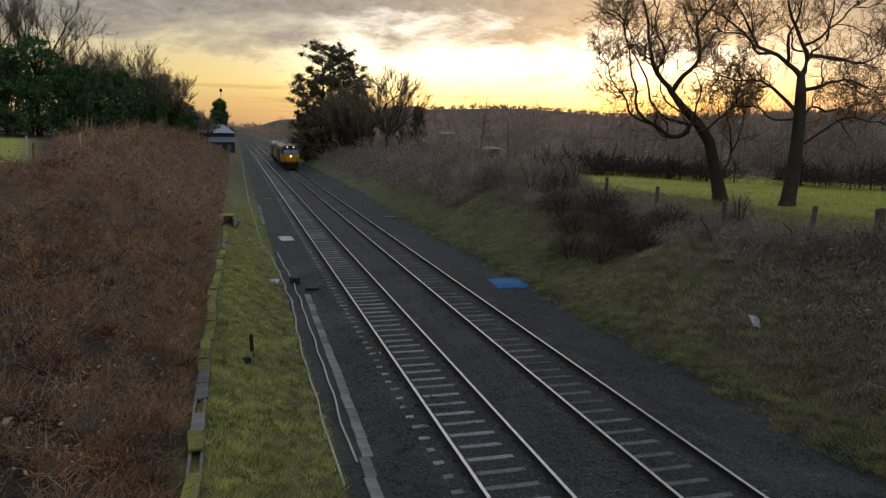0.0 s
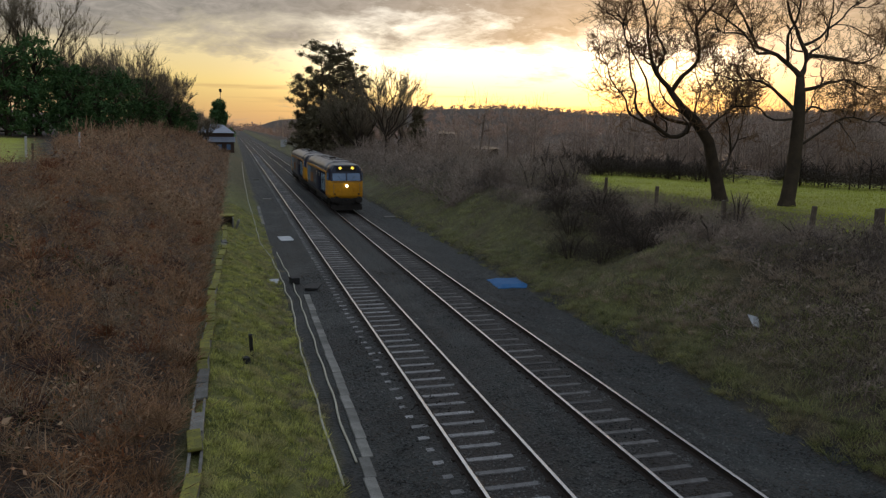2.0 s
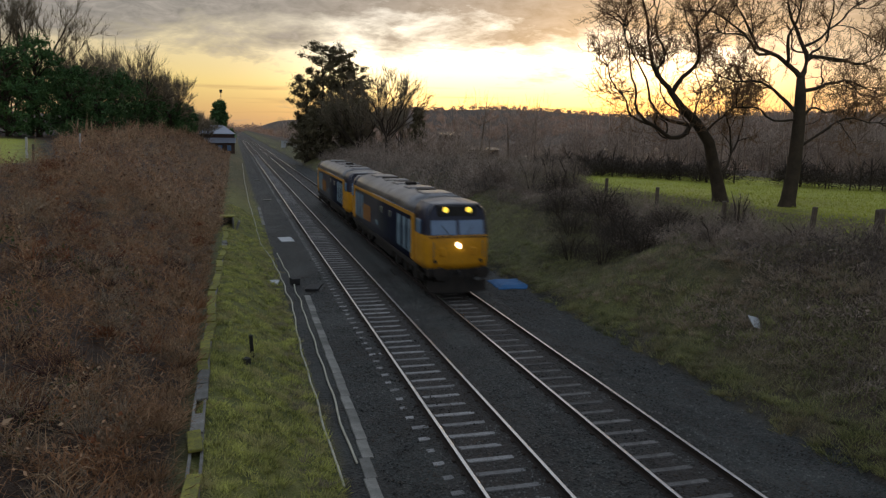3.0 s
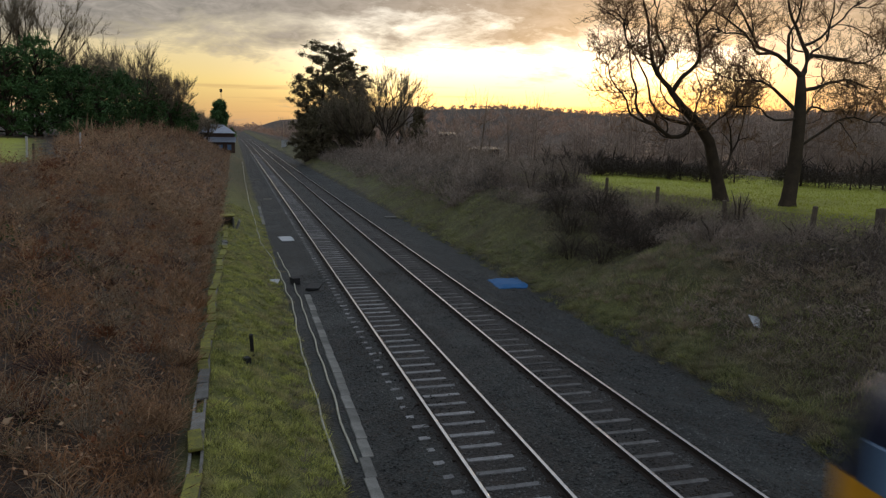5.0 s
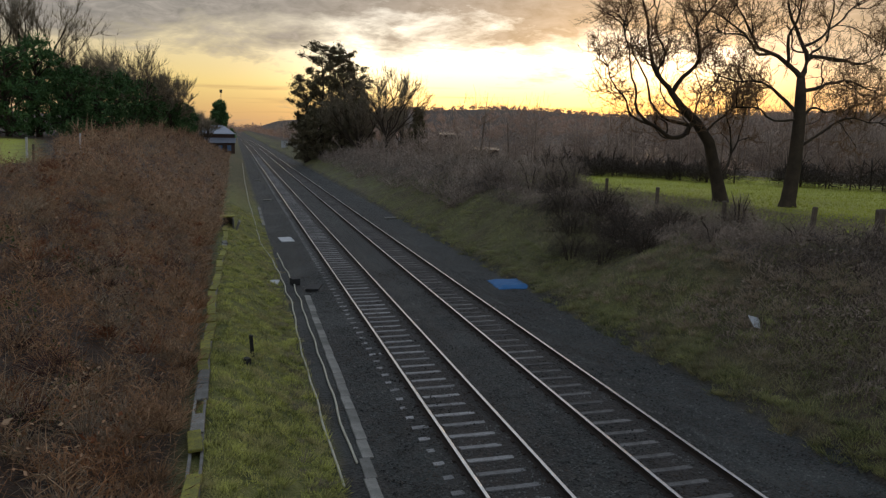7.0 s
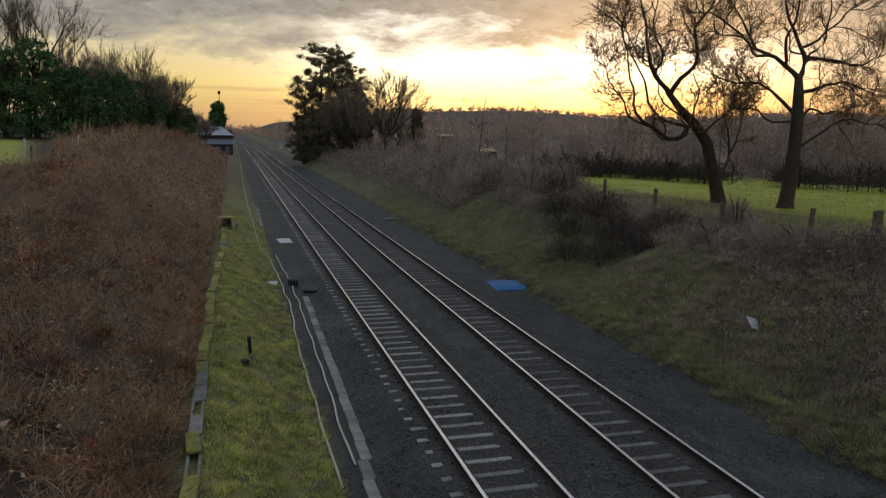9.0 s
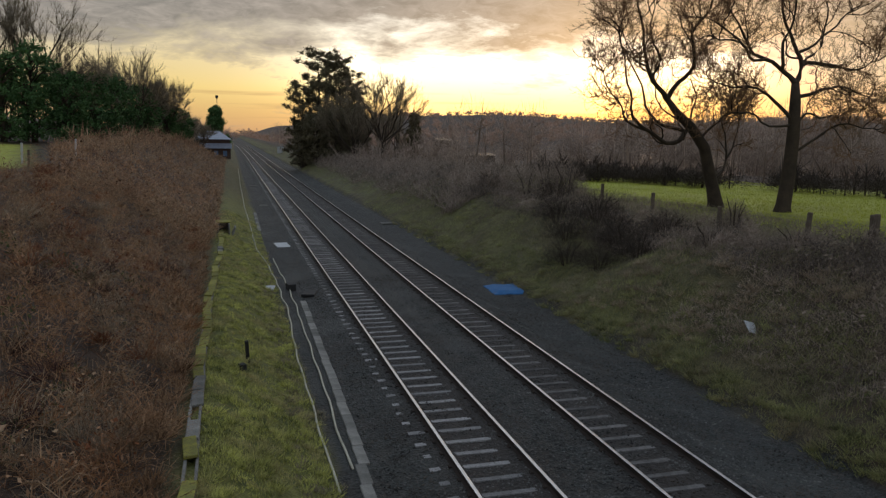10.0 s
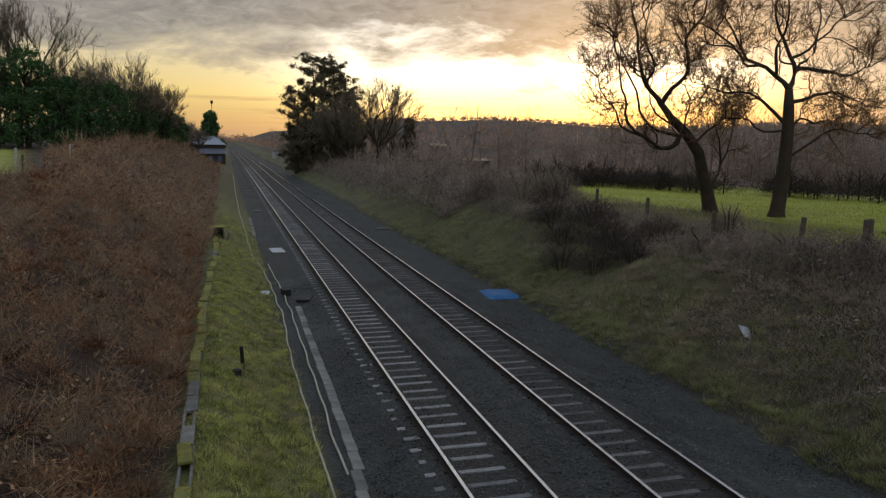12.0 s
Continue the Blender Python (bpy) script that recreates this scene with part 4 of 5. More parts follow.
# pines and bare trees beside the line, farther on
def pine(label, m, h, w, seed, bare=0.3, boughs=36):
    """A tall pine: trunk, spreading boughs and flat tufts of needles with gaps of sky between them."""
    tree = thing("pine_tree", label, "tree", m, "pines beside the line")
    rr, rng = random.Random(seed), np.random.default_rng(seed)
    pts = [Vector((0.25 * math.sin(i * 0.9 + seed), 0, -0.3 + h * 0.97 * i / 8)) for i in range(9)]
    part("trunk", trunk_mesh(pts, [0.42 * (1 - 0.115 * i) for i in range(9)], 1.3, 9), None, tree)
    verts, faces, cl = [], [], []
    for i in range(boughs):
        t = (i + rr.random()) / boughs
        z = h * (bare + (0.97 - bare) * t)
        reach = w * (1.0 if t < 0.6 else 1.0 - 0.75 * (t - 0.6)) * rr.uniform(0.5, 1.1)
        a = i * 2.4 + rr.uniform(-0.4, 0.4)
        tip = Vector((math.cos(a) * reach, math.sin(a) * reach, z + reach * rr.uniform(0.0, 0.3)))
        foot = Vector((0, 0, z - reach * 0.15))
        midp = foot.lerp(tip, 0.5) + Vector((0, 0, -0.15))
        tube_verts([foot, midp, tip], [0.10, 0.07, 0.03], 4, verts, faces)
        for q in (0.35, 0.58, 0.78, 0.92, 1.0):
            c = foot.lerp(tip, q) + Vector((rr.gauss(0, 0.45), rr.gauss(0, 0.45), rr.uniform(0.0, 0.5)))
            cl.append((c, rr.uniform(0.45, 0.95)))
    part("bough_frame", set_mesh("bough_frame", verts, faces, BARK), None, tree)
    part("crown", tri_mesh("crown", *leaf_cloud(rng, cl, 105, 0.165, 0.65), PINE), None, tree, "tufts of dark needles")


for x, y, h, w, sd, low in ((11.4, 150, 21.4, 4.4, 3, 0.22), (15.9, 152, 19.8, 3.8, 5, 0.26), (8.6, 149, 16.0, 3.9, 6, 0.12), (13.6, 155, 20.4, 4.4, 4, 0.2), (18.2, 153, 16.8, 3.4, 9, 0.15)):
    pine("tall dark evergreen pine beside the railway", on_ground(x, y), h, w, sd, low)
for x, y, h, w, sd in ((8.2, 150, 9.0, 2.7, 6), (10.8, 147, 11.0, 3.8, 10), (14.6, 147, 10.0, 3.8, 11), (18.6, 150, 11.0, 3.4, 8)):
    evergreen("holly_tree", "dense dark evergreen under the pines", on_ground(x, y), h, w, sd, UNDERGROWTH, 80, 0.17, 160, "full", 0.3, "undergrowth beneath the pines")
spread = bare_tree("leafless spreading tree beside the pines", on_ground(20.0, 130), 17.0, 31, 0.30, 0.2, 9, depth=4, split=(2, 3), spread=0.62, min_len=0.4, thin=0.03, shrink=0.70, gnarl=0.2)
copy_thing(spread, on_ground(25.6, 146, 130, -4.5))
copy_thing(spread, on_ground(17.0, 143, 220, -2.0))
evergreen("conifer_tree", "small dark pointed conifer", on_ground(27.9, 140), 9.2, 1.9, 7, PINE, 300, 0.26, 56, "cone")
# trees by the house
evergreen("conifer_tree", "dark blunt conifer behind the house", on_ground(-9.0, 236), 14.6, 4.9, 9, EVERGREEN, 240, 0.34, 80, "cone")
# wood on the far shoulder of the cutting
for i, (x, y, h, w) in enumerate(((-28.8, 95, 10.0, 4.6), (-34, 92, 10.5, 5), (-26.4, 98, 11.6, 4.2), (-23.6, 102, 8.6, 4.2), (-22, 109, 9.0, 4.0), (-20.6, 117, 9.0, 4.0), (-18.6, 130, 8.6, 4.2), (-16.6, 141, 6.8, 3.8), (-14.6, 152, 6.0, 3.8), (-19.0, 166, 7.0, 3.8), (-22, 182, 7.5, 3.8), (-40, 90, 10, 5))):
    evergreen("holly_tree", "dense dark green holly at the wood's edge", on_ground(x, y, 40 * i), h, w, 40 + i, EVERGREEN, 60, 0.20, 140, "full", group="evergreens at the wood's edge")
def copies(first, places, label=""):
    for x, y, rz in places:
        c = copy_thing(first, on_ground(x, y, rz))
        if label:
            c["label"] = label


ash = bare_tree("leafless tree rising above dark evergreens", on_ground(-28.9, 105), 19.0, 51, 0.36, 0.22, 7, "wood", depth=4, spread=0.55, min_len=0.35, split=(2, 3), thin=0.03, shrink=0.72)
copies(ash, ((-34.0, 101, 120), (-41, 104, 250)))
fan = bare_tree("leafless many-stemmed tree above the bank", on_ground(-19.8, 128), 16.5, 53, 0.30, 0.10, 11, "wood", depth=4, spread=0.55, min_len=0.35, up=0.04, split=(3, 3), gnarl=0.14, thin=0.03, shrink=0.70)
small = bare_tree("leafless many-stemmed tree above the bank", on_ground(-15.0, 140), 12.8, 54, 0.25, 0.10, 9, "wood", depth=4, spread=0.55, min_len=0.35, up=0.04, split=(2, 3), gnarl=0.14, thin=0.03, shrink=0.70)
copies(small, ((-26.0, 110, 70), (-22.8, 116, 160), (-17.4, 133, 300), (-31.5, 108, 20)))
low = bare_tree("small leafless tree near the house", on_ground(-13.7, 185), 10, 55, 0.22, 0.18, 7, "wood", depth=4, spread=0.5, min_len=0.4, thin=0.03)
copies(low, ((-16.5, 196, 90), (-12.0, 204, 200)))


# ---------------------------------------------------------------- house by the line
# Pale blue-grey base colour stands in for sky reflected off the slates.
SLATE = mat("sky_pale_slate_roof", (0.33, 0.36, 0.42), (0.26, 0.28, 0.33), 1.5, 0.5, 0, 0.2, 12)
BRICK = mat("sooty_brick", (0.10, 0.06, 0.045), (0.07, 0.05, 0.04), 2, 0.9, 0, 0.3, 20)


def hip_roof(x0, x1, y0, y1, z0, z1, inset):
    bm = bmesh.new()
    v = [bm.verts.new(c) for c in ((x0, y0, z0), (x1, y0, z0), (x1, y1, z0), (x0, y1, z0), (x0 + inset, (y0 + y1) / 2, z1), (x1 - inset, (y0 + y1) / 2, z1))]
    for f in ((0, 1, 5, 4), (1, 2, 5), (2, 3, 4, 5), (3, 0, 4), (3, 2, 1, 0)):
        bm.faces.new([v[i] for i in f])
    return bm


def build_house():
    h = thing("house", "low dark brick house with pale slate roofs by the line", "house", pose(-9.6, 216, 0.0))
    part("wall", box(-4.8, 4.6, -3.5, 6, -1.0, 4.7), BRICK, h)
    part("roof", hip_roof(-5.2, 5.0, -4, 6.5, 4.7, 6.9, 3.0), SLATE, h, "pale slate hipped roof")
    part("chimney", box(-2.6, -1.5, 0.6, 1.7, 4.8, 8.0, 0.05), BRICK, h)
    part("porch_wall", box(-2.6, 4.8, -6.5, -3.52, -1.0, 2.4), BRICK, h)
    bm = bmesh.new()
    v = [bm.verts.new(c) for c in ((-3.0, -7.0, 2.42), (5.1, -7.0, 2.42), (5.1, -3.55, 3.7), (-3.0, -3.55, 3.7))]
    bm.faces.new(v)
    bmesh.ops.solidify(bm, geom=list(bm.faces), thickness=0.15)
    part("porch_roof", bm, SLATE, h, "pale lean-to roof")
    for x in (-1.2, 1.2, 3.4):
        part("window", box(x - 0.5, x + 0.5, -6.56, -6.49, 0.4, 1.8), GLASS, h)


build_house()
out = thing("outbuilding", "low outbuilding with a dull slate roof", "outbuilding", pose(-19.2, 214, 1.5))
part("wall", box(-3, 3, -2, 3, -1.5, 3.6), BRICK, out)
part("roof", hip_roof(-3.4, 3.4, -2.4, 3.4, 3.6, 5.0, 2.0), SLATE, out)
hut = thing("relay_cabinet", "small pale lineside cabinet", "cabinet", on_ground(9.6, 238))
part("body", box(-0.9, 0.9, -0.5, 0.5, -0.2, 1.9, 0.04), WHITE, hut)
part("lid", box(-1.0, 1.0, -0.6, 0.6, 1.9, 2.02, 0.02), STEEL, hut)
# signal mast
mast = thing("signal_mast", "slim tall mast with a small lamp head", "mast", pose(-8.6, 262, 0))
part("pole", rod((0, 0, -0.5), (0, 0, 17.5), 0.14, 0.10), STEEL, mast)
part("lamp_head", box(-0.4, 0.4, -0.3, 0.3, 17.3, 18.3, 0.1), DARK, mast)


# ---------------------------------------------------------------- beside the track
def lane(points):
    """A smooth way through (y, x) stations, as x at y."""
    pts = sorted(points)
    return lambda y: lerp_profile(pts, y) + 0.09 * noise.noise((y * 0.28, 4.0, 1.0))


ROUTE = lane([(5, -5.86), (13, -5.78), (20, -5.80), (27, -5.80), (31, -5.72), (36.5, -5.58), (46, -5.57)])


def cable_route():
    """The old cable route on the bank: concrete troughs with mossy lids, one lid gone."""
    route = thing("cable_trough", "mossy concrete cable trough with one lid missing", "cable trough", kind="structure")
    rng = random.Random(8)
    for s in (-1, 1):
        me = sweep([(-0.025, -0.25), (0.025, -0.25), (0.025, 0.06), (-0.025, 0.06)], steps([(6, 46, 0.8)]), CONCRETE, "trough_wall", place=lambda y, s=s: (ROUTE(y) + s * 0.10, height(ROUTE(y), y) + 0.03))
        part("trough_wall", me, None, route)
    lid = {}
    for key, m in (("moss", MOSS), ("grey", CONCRETE)):
        bm = box(-0.125, 0.125, -0.46, 0.46, 0, 0.06, 0.012)
        lid[key] = bpy.data.meshes.new("lid")
        bm.to_mesh(lid[key])
        bm.free()
        lid[key].materials.append(m)
    y = 6.3
    while y < 46:
        if not (15.0 < y < 16.3) and not (12.3 < y < 12.9):
            grey = 16.3 <= y < 17.6 or 14.0 < y < 15.0 or 38 < y < 39.5
            ob = part("lid", lid["grey" if grey else "moss"], None, route)
            x = ROUTE(y)
            ob.matrix_basis = pose(x + rng.uniform(-0.03, 0.03), y, height(x, y) + 0.085 + rng.uniform(-0.02, 0.02), rng.uniform(-2, 2), rng.uniform(-6, 6), rng.uniform(-3.5, 3.5) - math.degrees(math.atan((ROUTE(y + 0.5) - ROUTE(y - 0.5)))))
        y += 0.935


def trackside_route():
    """Flush concrete trough lids in the cess."""
    route = thing("trough_lids", "pale concrete cable trough lids flush in ballast", "cable trough", kind="structure")
    rng = random.Random(3)
    bm = box(-0.12, 0.12, -0.47, 0.47, -0.14, 0.0, 0.012)
    me = bpy.data.meshes.new("lid")
    bm.to_mesh(me)
    bm.free()
    me.materials.append(CONCRETE)
    for y0, y1, x0, x1 in ((13.2, 30.6, -2.46, -2.26), (55.2, 68.5, -3.12, -3.05)):
        y = y0
        while y < y1:
            x = x0 + (x1 - x0) * (y - y0) / (y1 - y0) + (-0.12 * smooth(16, 13, y) if y0 < 20 else 0)
            ob = part("lid", me, None, route)
            ob.matrix_basis = pose(x + rng.uniform(-0.012, 0.012), y + 0.47, height(x, y) + 0.035 + rng.uniform(0, 0.015), rng.uniform(-0.6, 0.6), rng.uniform(-2, 2), rng.uniform(-1, 1))
            y += 0.955


def pipe(label, pts, r):
    verts, faces = [], []
    line = [Vector((x, y, height(x, y) + r * 0.9 + 0.015)) for x, y in pts]
    fine = []
    for a, b in zip(line, line[1:]):
        k = max(1, int((b - a).length / 0.6))
        for i in range(k):
            q = a.lerp(b, i / k)
            q.x += 0.02 * math.sin(q.y * 2.1) + 0.07 * noise.noise((q.y * 0.45, 2.0, r * 100))
            q.z = height(q.x, q.y) + r * 0.9 + 0.015
            fine.append(q)
    fine.append(line[-1])
    tube_verts(fine, [r] * len(fine), 7, verts, faces)
    return tagged(new("cable_pipe", set_mesh("cable_pipe", verts, faces, PIPE, True)), label, "pipe", "pipes beside the track")


def slab(name, label, cat, x, y, sx, sy, th, rz, material, dz=0.01, rx=0.0, ry=0.0):
    bm = box(-sx / 2, sx / 2, -sy / 2, sy / 2, 0, th, 0.012)
    ob = part(name, bm, material, None)
    ob.matrix_world = pose(x, y, height(x, y) + dz, rx, ry, rz)
    return tagged(ob, label, cat)


def tarp():
    """A blue sheet lying crumpled over a low heap in the cess."""
    ob = thing("tarpaulin", "crumpled blue tarpaulin lying on the ballast", "tarpaulin", pose(7.0, 32.5, height(7.0, 32.5)))
    verts, faces, k = [], [], 17
    for j in range(k):
        for i in range(k):
            u, v = i / (k - 1) - 0.5, j / (k - 1) - 0.5
            z = 0.13 * (1 - smooth(0.30, 0.5, max(abs(u), abs(v)))) + 0.035 * noise.noise((u * 6, v * 6, 4)) + 0.02
            verts.append((u * 1.75 + v * 0.15, v * 2.1, max(z, 0.015) + u * -0.02))
    for j in range(k - 1):
        for i in range(k - 1):
            faces.append((j * k + i, j * k + i + 1, (j + 1) * k + i + 1, (j + 1) * k + i))
    me = set_mesh("sheet", verts, faces, BLUE_TARP, True)
    bm = bmesh.new()
    bm.from_mesh(me)
    bmesh.ops.solidify(bm, geom=list(bm.faces), thickness=0.012)
    bm.to_mesh(me)
    bm.free()
    part("sheet", me, None, ob)


def post(label, x, y, h, r, lean=(0, 0), brace=0.0, material=POST, group="fence posts"):
    ob = thing("fence_post", label, "post", on_ground(x, y), group)
    bm = box(-r, r, -r, r, -0.3, h, r * 0.25)
    bmesh.ops.transform(bm, matrix=pose(0, 0, 0, lean[0], lean[1]), verts=list(bm.verts))
    part("stake", bm, material, ob)
    if brace:
        part("brace", rod((-brace, 0.1, -0.1), (-0.02, 0.05, h * 0.75), 0.05, sides=7), material, ob)


cable_route()
trackside_route()
pipe("pale plastic pipe snaking along the foot of the bank", ((-3.57, 150), (-3.86, 97), (-3.86, 68.9), (-3.72, 54.1), (-3.64, 45), (-3.24, 41.2), (-3.09, 36.6), (-3.02, 32.7), (-2.96, 29.6), (-3.0, 27.3), (-3.1, 25.4), (-3.14, 22.1), (-3.14, 19.6), (-3.12, 17.2), (-3.14, 15.4), (-3.12, 13.9)), 0.028)
pipe("pale plastic pipe laid beside the trough lids", ((-2.88, 42.5), (-2.7, 36.9), (-2.61, 32.2), (-2.61, 28.1), (-2.64, 24.2), (-2.68, 20.4), (-2.71, 17.8), (-2.73, 15.9), (-2.72, 14.9)), 0.028)
slab("concrete_slab", "pale flat board lying in the cess", "slab", -2.05, 47.6, 0.8, 1.9, 0.05, 4, WHITE)
slab("concrete_slab", "small pale square slab on the grass bank", "slab", -3.47, 33.8, 0.42, 0.9, 0.06, -8, WHITE, 0.03)
slab("concrete_slab", "narrow pale slab across the cess", "slab", -2.07, 74.4, 0.8, 0.6, 0.07, 0, CONCRETE)
slab("concrete_slab", "narrow pale slab across the cess", "slab", -2.2, 102.9, 0.8, 0.7, 0.07, 0, CONCRETE)
slab("concrete_slab", "grey slab by the far track's edge", "slab", 6.65, 59, 0.9, 0.7, 0.1, 5, CONCRETE)
slab("cable_box", "small black plastic cable box", "box", -2.55, 33.9, 0.34, 0.5, 0.28, 10, DARK)
slab("cable_box", "black plastic cover lying on ballast", "box", -1.85, 32.6, 0.55, 1.1, 0.10, -15, DARK)
sign = thing("board", "small white board leaning on the grass bank", "board", pose(9.85, 19.15, height(9.85, 19.15) + 0.14, 37.8, 15.9, 5.4))
part("panel", box(-0.198, 0.198, -0.230, 0.230, 0, 0.02, 0.006), WHITE, sign)
tarp()
post("short dark stump of a post on the grass", -4.65, 20.7, 0.62, 0.05, (4, -3), material=DARK, group="")
slab("drain_stub", "small black drain stub in the grass", "drain", -4.81, 19.85, 0.16, 0.2, 0.16, 20, DARK)
for x, y, h, lean, br in ((16.0, 41.2, 1.1, (0, 2), 0), (15.1, 34.0, 1.1, (3, 0), 0), (14.5, 27.6, 1.1, (0, -3), 0), (15.2, 23.4, 1.15, (2, 3), 0), (14.7, 19.8, 1.35, (0, 1), 0.8), (15.05, 20.3, 1.3, (2, -2), 0)):
    post("weathered grey timber fence post", x, y, h, 0.075, lean, br)
for x, y, h in ((-17.3, 52.8, 1.25), (-16.2, 63.9, 1.3), (-16.3, 50.0, 1.0)):
    post("pale timber post at the pasture's edge", x, y, h, 0.06, (1, 2), material=WHITE if h > 1.1 else POST, group="posts on the shoulder")


def trough_end():
    """Where the cable route ends: an upright concrete box with a broken lid."""
    ob = thing("cable_pit", "mossy concrete cable pit at the trough's end", "cable pit", pose(-5.45, 46.6, height(-5.5, 46.6)))
    for x0, x1, y0, y1 in ((-0.35, -0.27, -0.6, 0.6), (0.27, 0.35, -0.6, 0.6), (-0.27, 0.27, 0.5, 0.6)):
        part("pit_wall", box(x0, x1, y0, y1, -0.6, 0.55, 0.02), CONCRETE, ob)
    part("pit_lid", box(-0.42, 0.40, -0.3, 0.66, 0.56, 0.64, 0.02), MOSS, ob)
    bm = box(0.36, 0.46, -0.5, 0.5, -0.55, 0.5, 0.02)
    bmesh.ops.transform(bm, matrix=pose(0.1, 0, 0, 0, 22, 0), verts=list(bm.verts))
    part("leaning_lid", bm, CONCRETE, ob)


trough_end()


# ---------------------------------------------------------------- far buildings in the valley
def shed(label, x, y, z, w, d, top):
    ob = thing("shed", label, "shed", pose(x, y, z))
    part("wall", box(-w / 2, w / 2, -d / 2, d / 2, -6, top - 0.5), BRICK, ob)
    bm = bmesh.new()
    v = [bm.verts.new(c) for c in ((-w / 2 - 0.3, -d / 2 - 0.3, top - 0.45), (w / 2 + 0.3, -d / 2 - 0.3, top - 0.45), (w / 2 + 0.3, d / 2, top + 0.15), (-w / 2 - 0.3, d / 2, top + 0.15))]
    bm.faces.new(v)
    bmesh.ops.solidify(bm, geom=list(bm.faces), thickness=0.12)
    part("roof", bm, METAL_ROOF, ob, "shiny sheet roof catching the sky")


METAL_ROOF = mat("wet_metal_sheet", (0.6, 0.6, 0.6), (0.5, 0.5, 0.5), 0.5, 0.12, 1.0, 0.0)
shed("low shed with a shiny metal roof in the valley", 54.5, 215, 0, 5.2, 6, 5.5)
shed("long low shed with a shiny roof among bushes", 61.0, 205, -2, 8.5, 5, 3.6)


yard = thing("yard_lamp", "small lit lamp on a thin post in the valley", "lamp", pose(53.6, 205, 0))
part("post", rod((0, 0, -6), (0, 0, 2.1), 0.07, 0.05, 8), STEEL, yard)
part("lamp_head", rod((0, -0.1, 2.1), (0, -0.1, 2.5), 0.22, 0.16, 12), glow_mat("yard_lamp_glow", (1.0, 0.80, 0.50), 5.0), yard, "glowing warm lamp head")


# ---------------------------------------------------------------- loose stones, grass and thickets
def sticks(pos, way, length, radius, droop=0.3):
    """Three-sided tapering stalks that arch over: arrays of vertices and triangles."""
    pos, way = np.asarray(pos, float), np.asarray(way, float)
    k = len(pos)
    way = way / np.linalg.norm(way, axis=1)[:, None]
    side = np.cross(way, np.array([0.37, 0.21, 0.9]))
    side /= np.linalg.norm(side, axis=1)[:, None] + 1e-9
    other = np.cross(way, side)
    L, R = np.asarray(length)[:, None], np.asarray(radius)[:, None]
    mid = pos + way * L * 0.55
    tip = pos + way * L - np.array([0, 0, 1]) * L * droop
    rings = []
    for c, s in ((pos, 1.0), (mid, 0.75)):
        for a in (0.0, 2.1, 4.2):
            rings.append(c + (side * math.cos(a) + other * math.sin(a)) * R * s)
    v = np.stack(rings + [tip], 1).reshape(-1, 3)
    b = np.arange(k)[:, None] * 7
    t = [b + np.array(f) for f in ((0, 1, 4), (0, 4, 3), (1, 2, 5), (1, 5, 4), (2, 0, 3), (2, 3, 5), (3, 4, 6), (4, 5, 6), (5, 3, 6))]
    return v, np.concatenate(t, 0)


def scatter(rng, n, x0, x1, y0, y1, keep=None, near=0.0):
    """Random ground points; near > 0 crowds them towards small y."""
    u = rng.uniform(size=n) ** (1.0 + near)
    xs, ys = rng.uniform(x0, x1, n), y0 + (y1 - y0) * u
    pts = [(x, y, height(x, y)) for x, y in zip(xs, ys) if keep is None or keep(x, y)]
    return np.array(pts)


def stuff(name, data, material, label, category):
    return tagged(new(name, tri_mesh(name, *data, material)), label, category, kind="stuff")


RNG = np.random.default_rng(17)


def tilt_ways(n, spread, up=1.0):
    w = RNG.normal(size=(n, 3)) * spread
    w[:, 2] = up + np.abs(w[:, 2]) * 0.3
    return w


def grow_grass():
    def patch(x, y):
        return noise.noise((x * 1.3, y * 1.3, 7)) > -0.25
    p = scatter(RNG, 52000, -5.65, -3.1, 7.5, 60, patch, 0.9)
    clump = np.array([0.45 + 1.5 * max(0, noise.noise((a * 2.3, b * 2.3, 3)) + 0.15) for a, b, _ in p])
    p[:, 2] += (clump - 0.5) * 0.05
    stuff("bank_grass", blades(p, tilt_ways(len(p), 0.6), RNG.uniform(0.06, 0.18, len(p)) * clump, np.full(len(p), 0.008)), GRASS, "short mossy green grass on the bank", "grass")
    p = scatter(RNG, 48000, 7.5, 13.0, 9, 75, lambda x, y: noise.noise((x * 0.5, y * 0.5, 9)) + 0.9 - (x - 7.5) * 0.17 > 0, 0.7)
    clump = np.array([0.7 + 1.2 * max(0, noise.noise((a * 1.2, b * 1.2, 3)) + 0.3) for a, b, _ in p])
    stuff("bank_grass", blades(p, tilt_ways(len(p), 0.7), RNG.uniform(0.10, 0.24, len(p)) * clump, np.full(len(p), 0.008)), GRASS_DULL, "rough dull green grass on the bank", "grass")
    p = scatter(RNG, 45000, 8.5, 21.0, 11, 70, lambda x, y: noise.noise((x * 0.4, y * 0.4, 21)) - 0.35 + (x - 8) * 0.12 - max(0, x - 16) * 0.16 > 0, 0.6)
    stuff("dry_grass", blades(p, tilt_ways(len(p), 0.8), RNG.uniform(0.15, 0.45, len(p)), np.full(len(p), 0.009)), DEADGRASS, "tangled dry brown grass", "grass")
    p = scatter(RNG, 26000, 18, 42, 24, 72, None, 0.3)
    stuff("pasture_grass", blades(p, tilt_ways(len(p), 0.6), RNG.uniform(0.06, 0.16, len(p)), np.full(len(p), 0.02)), TURF, "short bright green pasture grass", "grass")


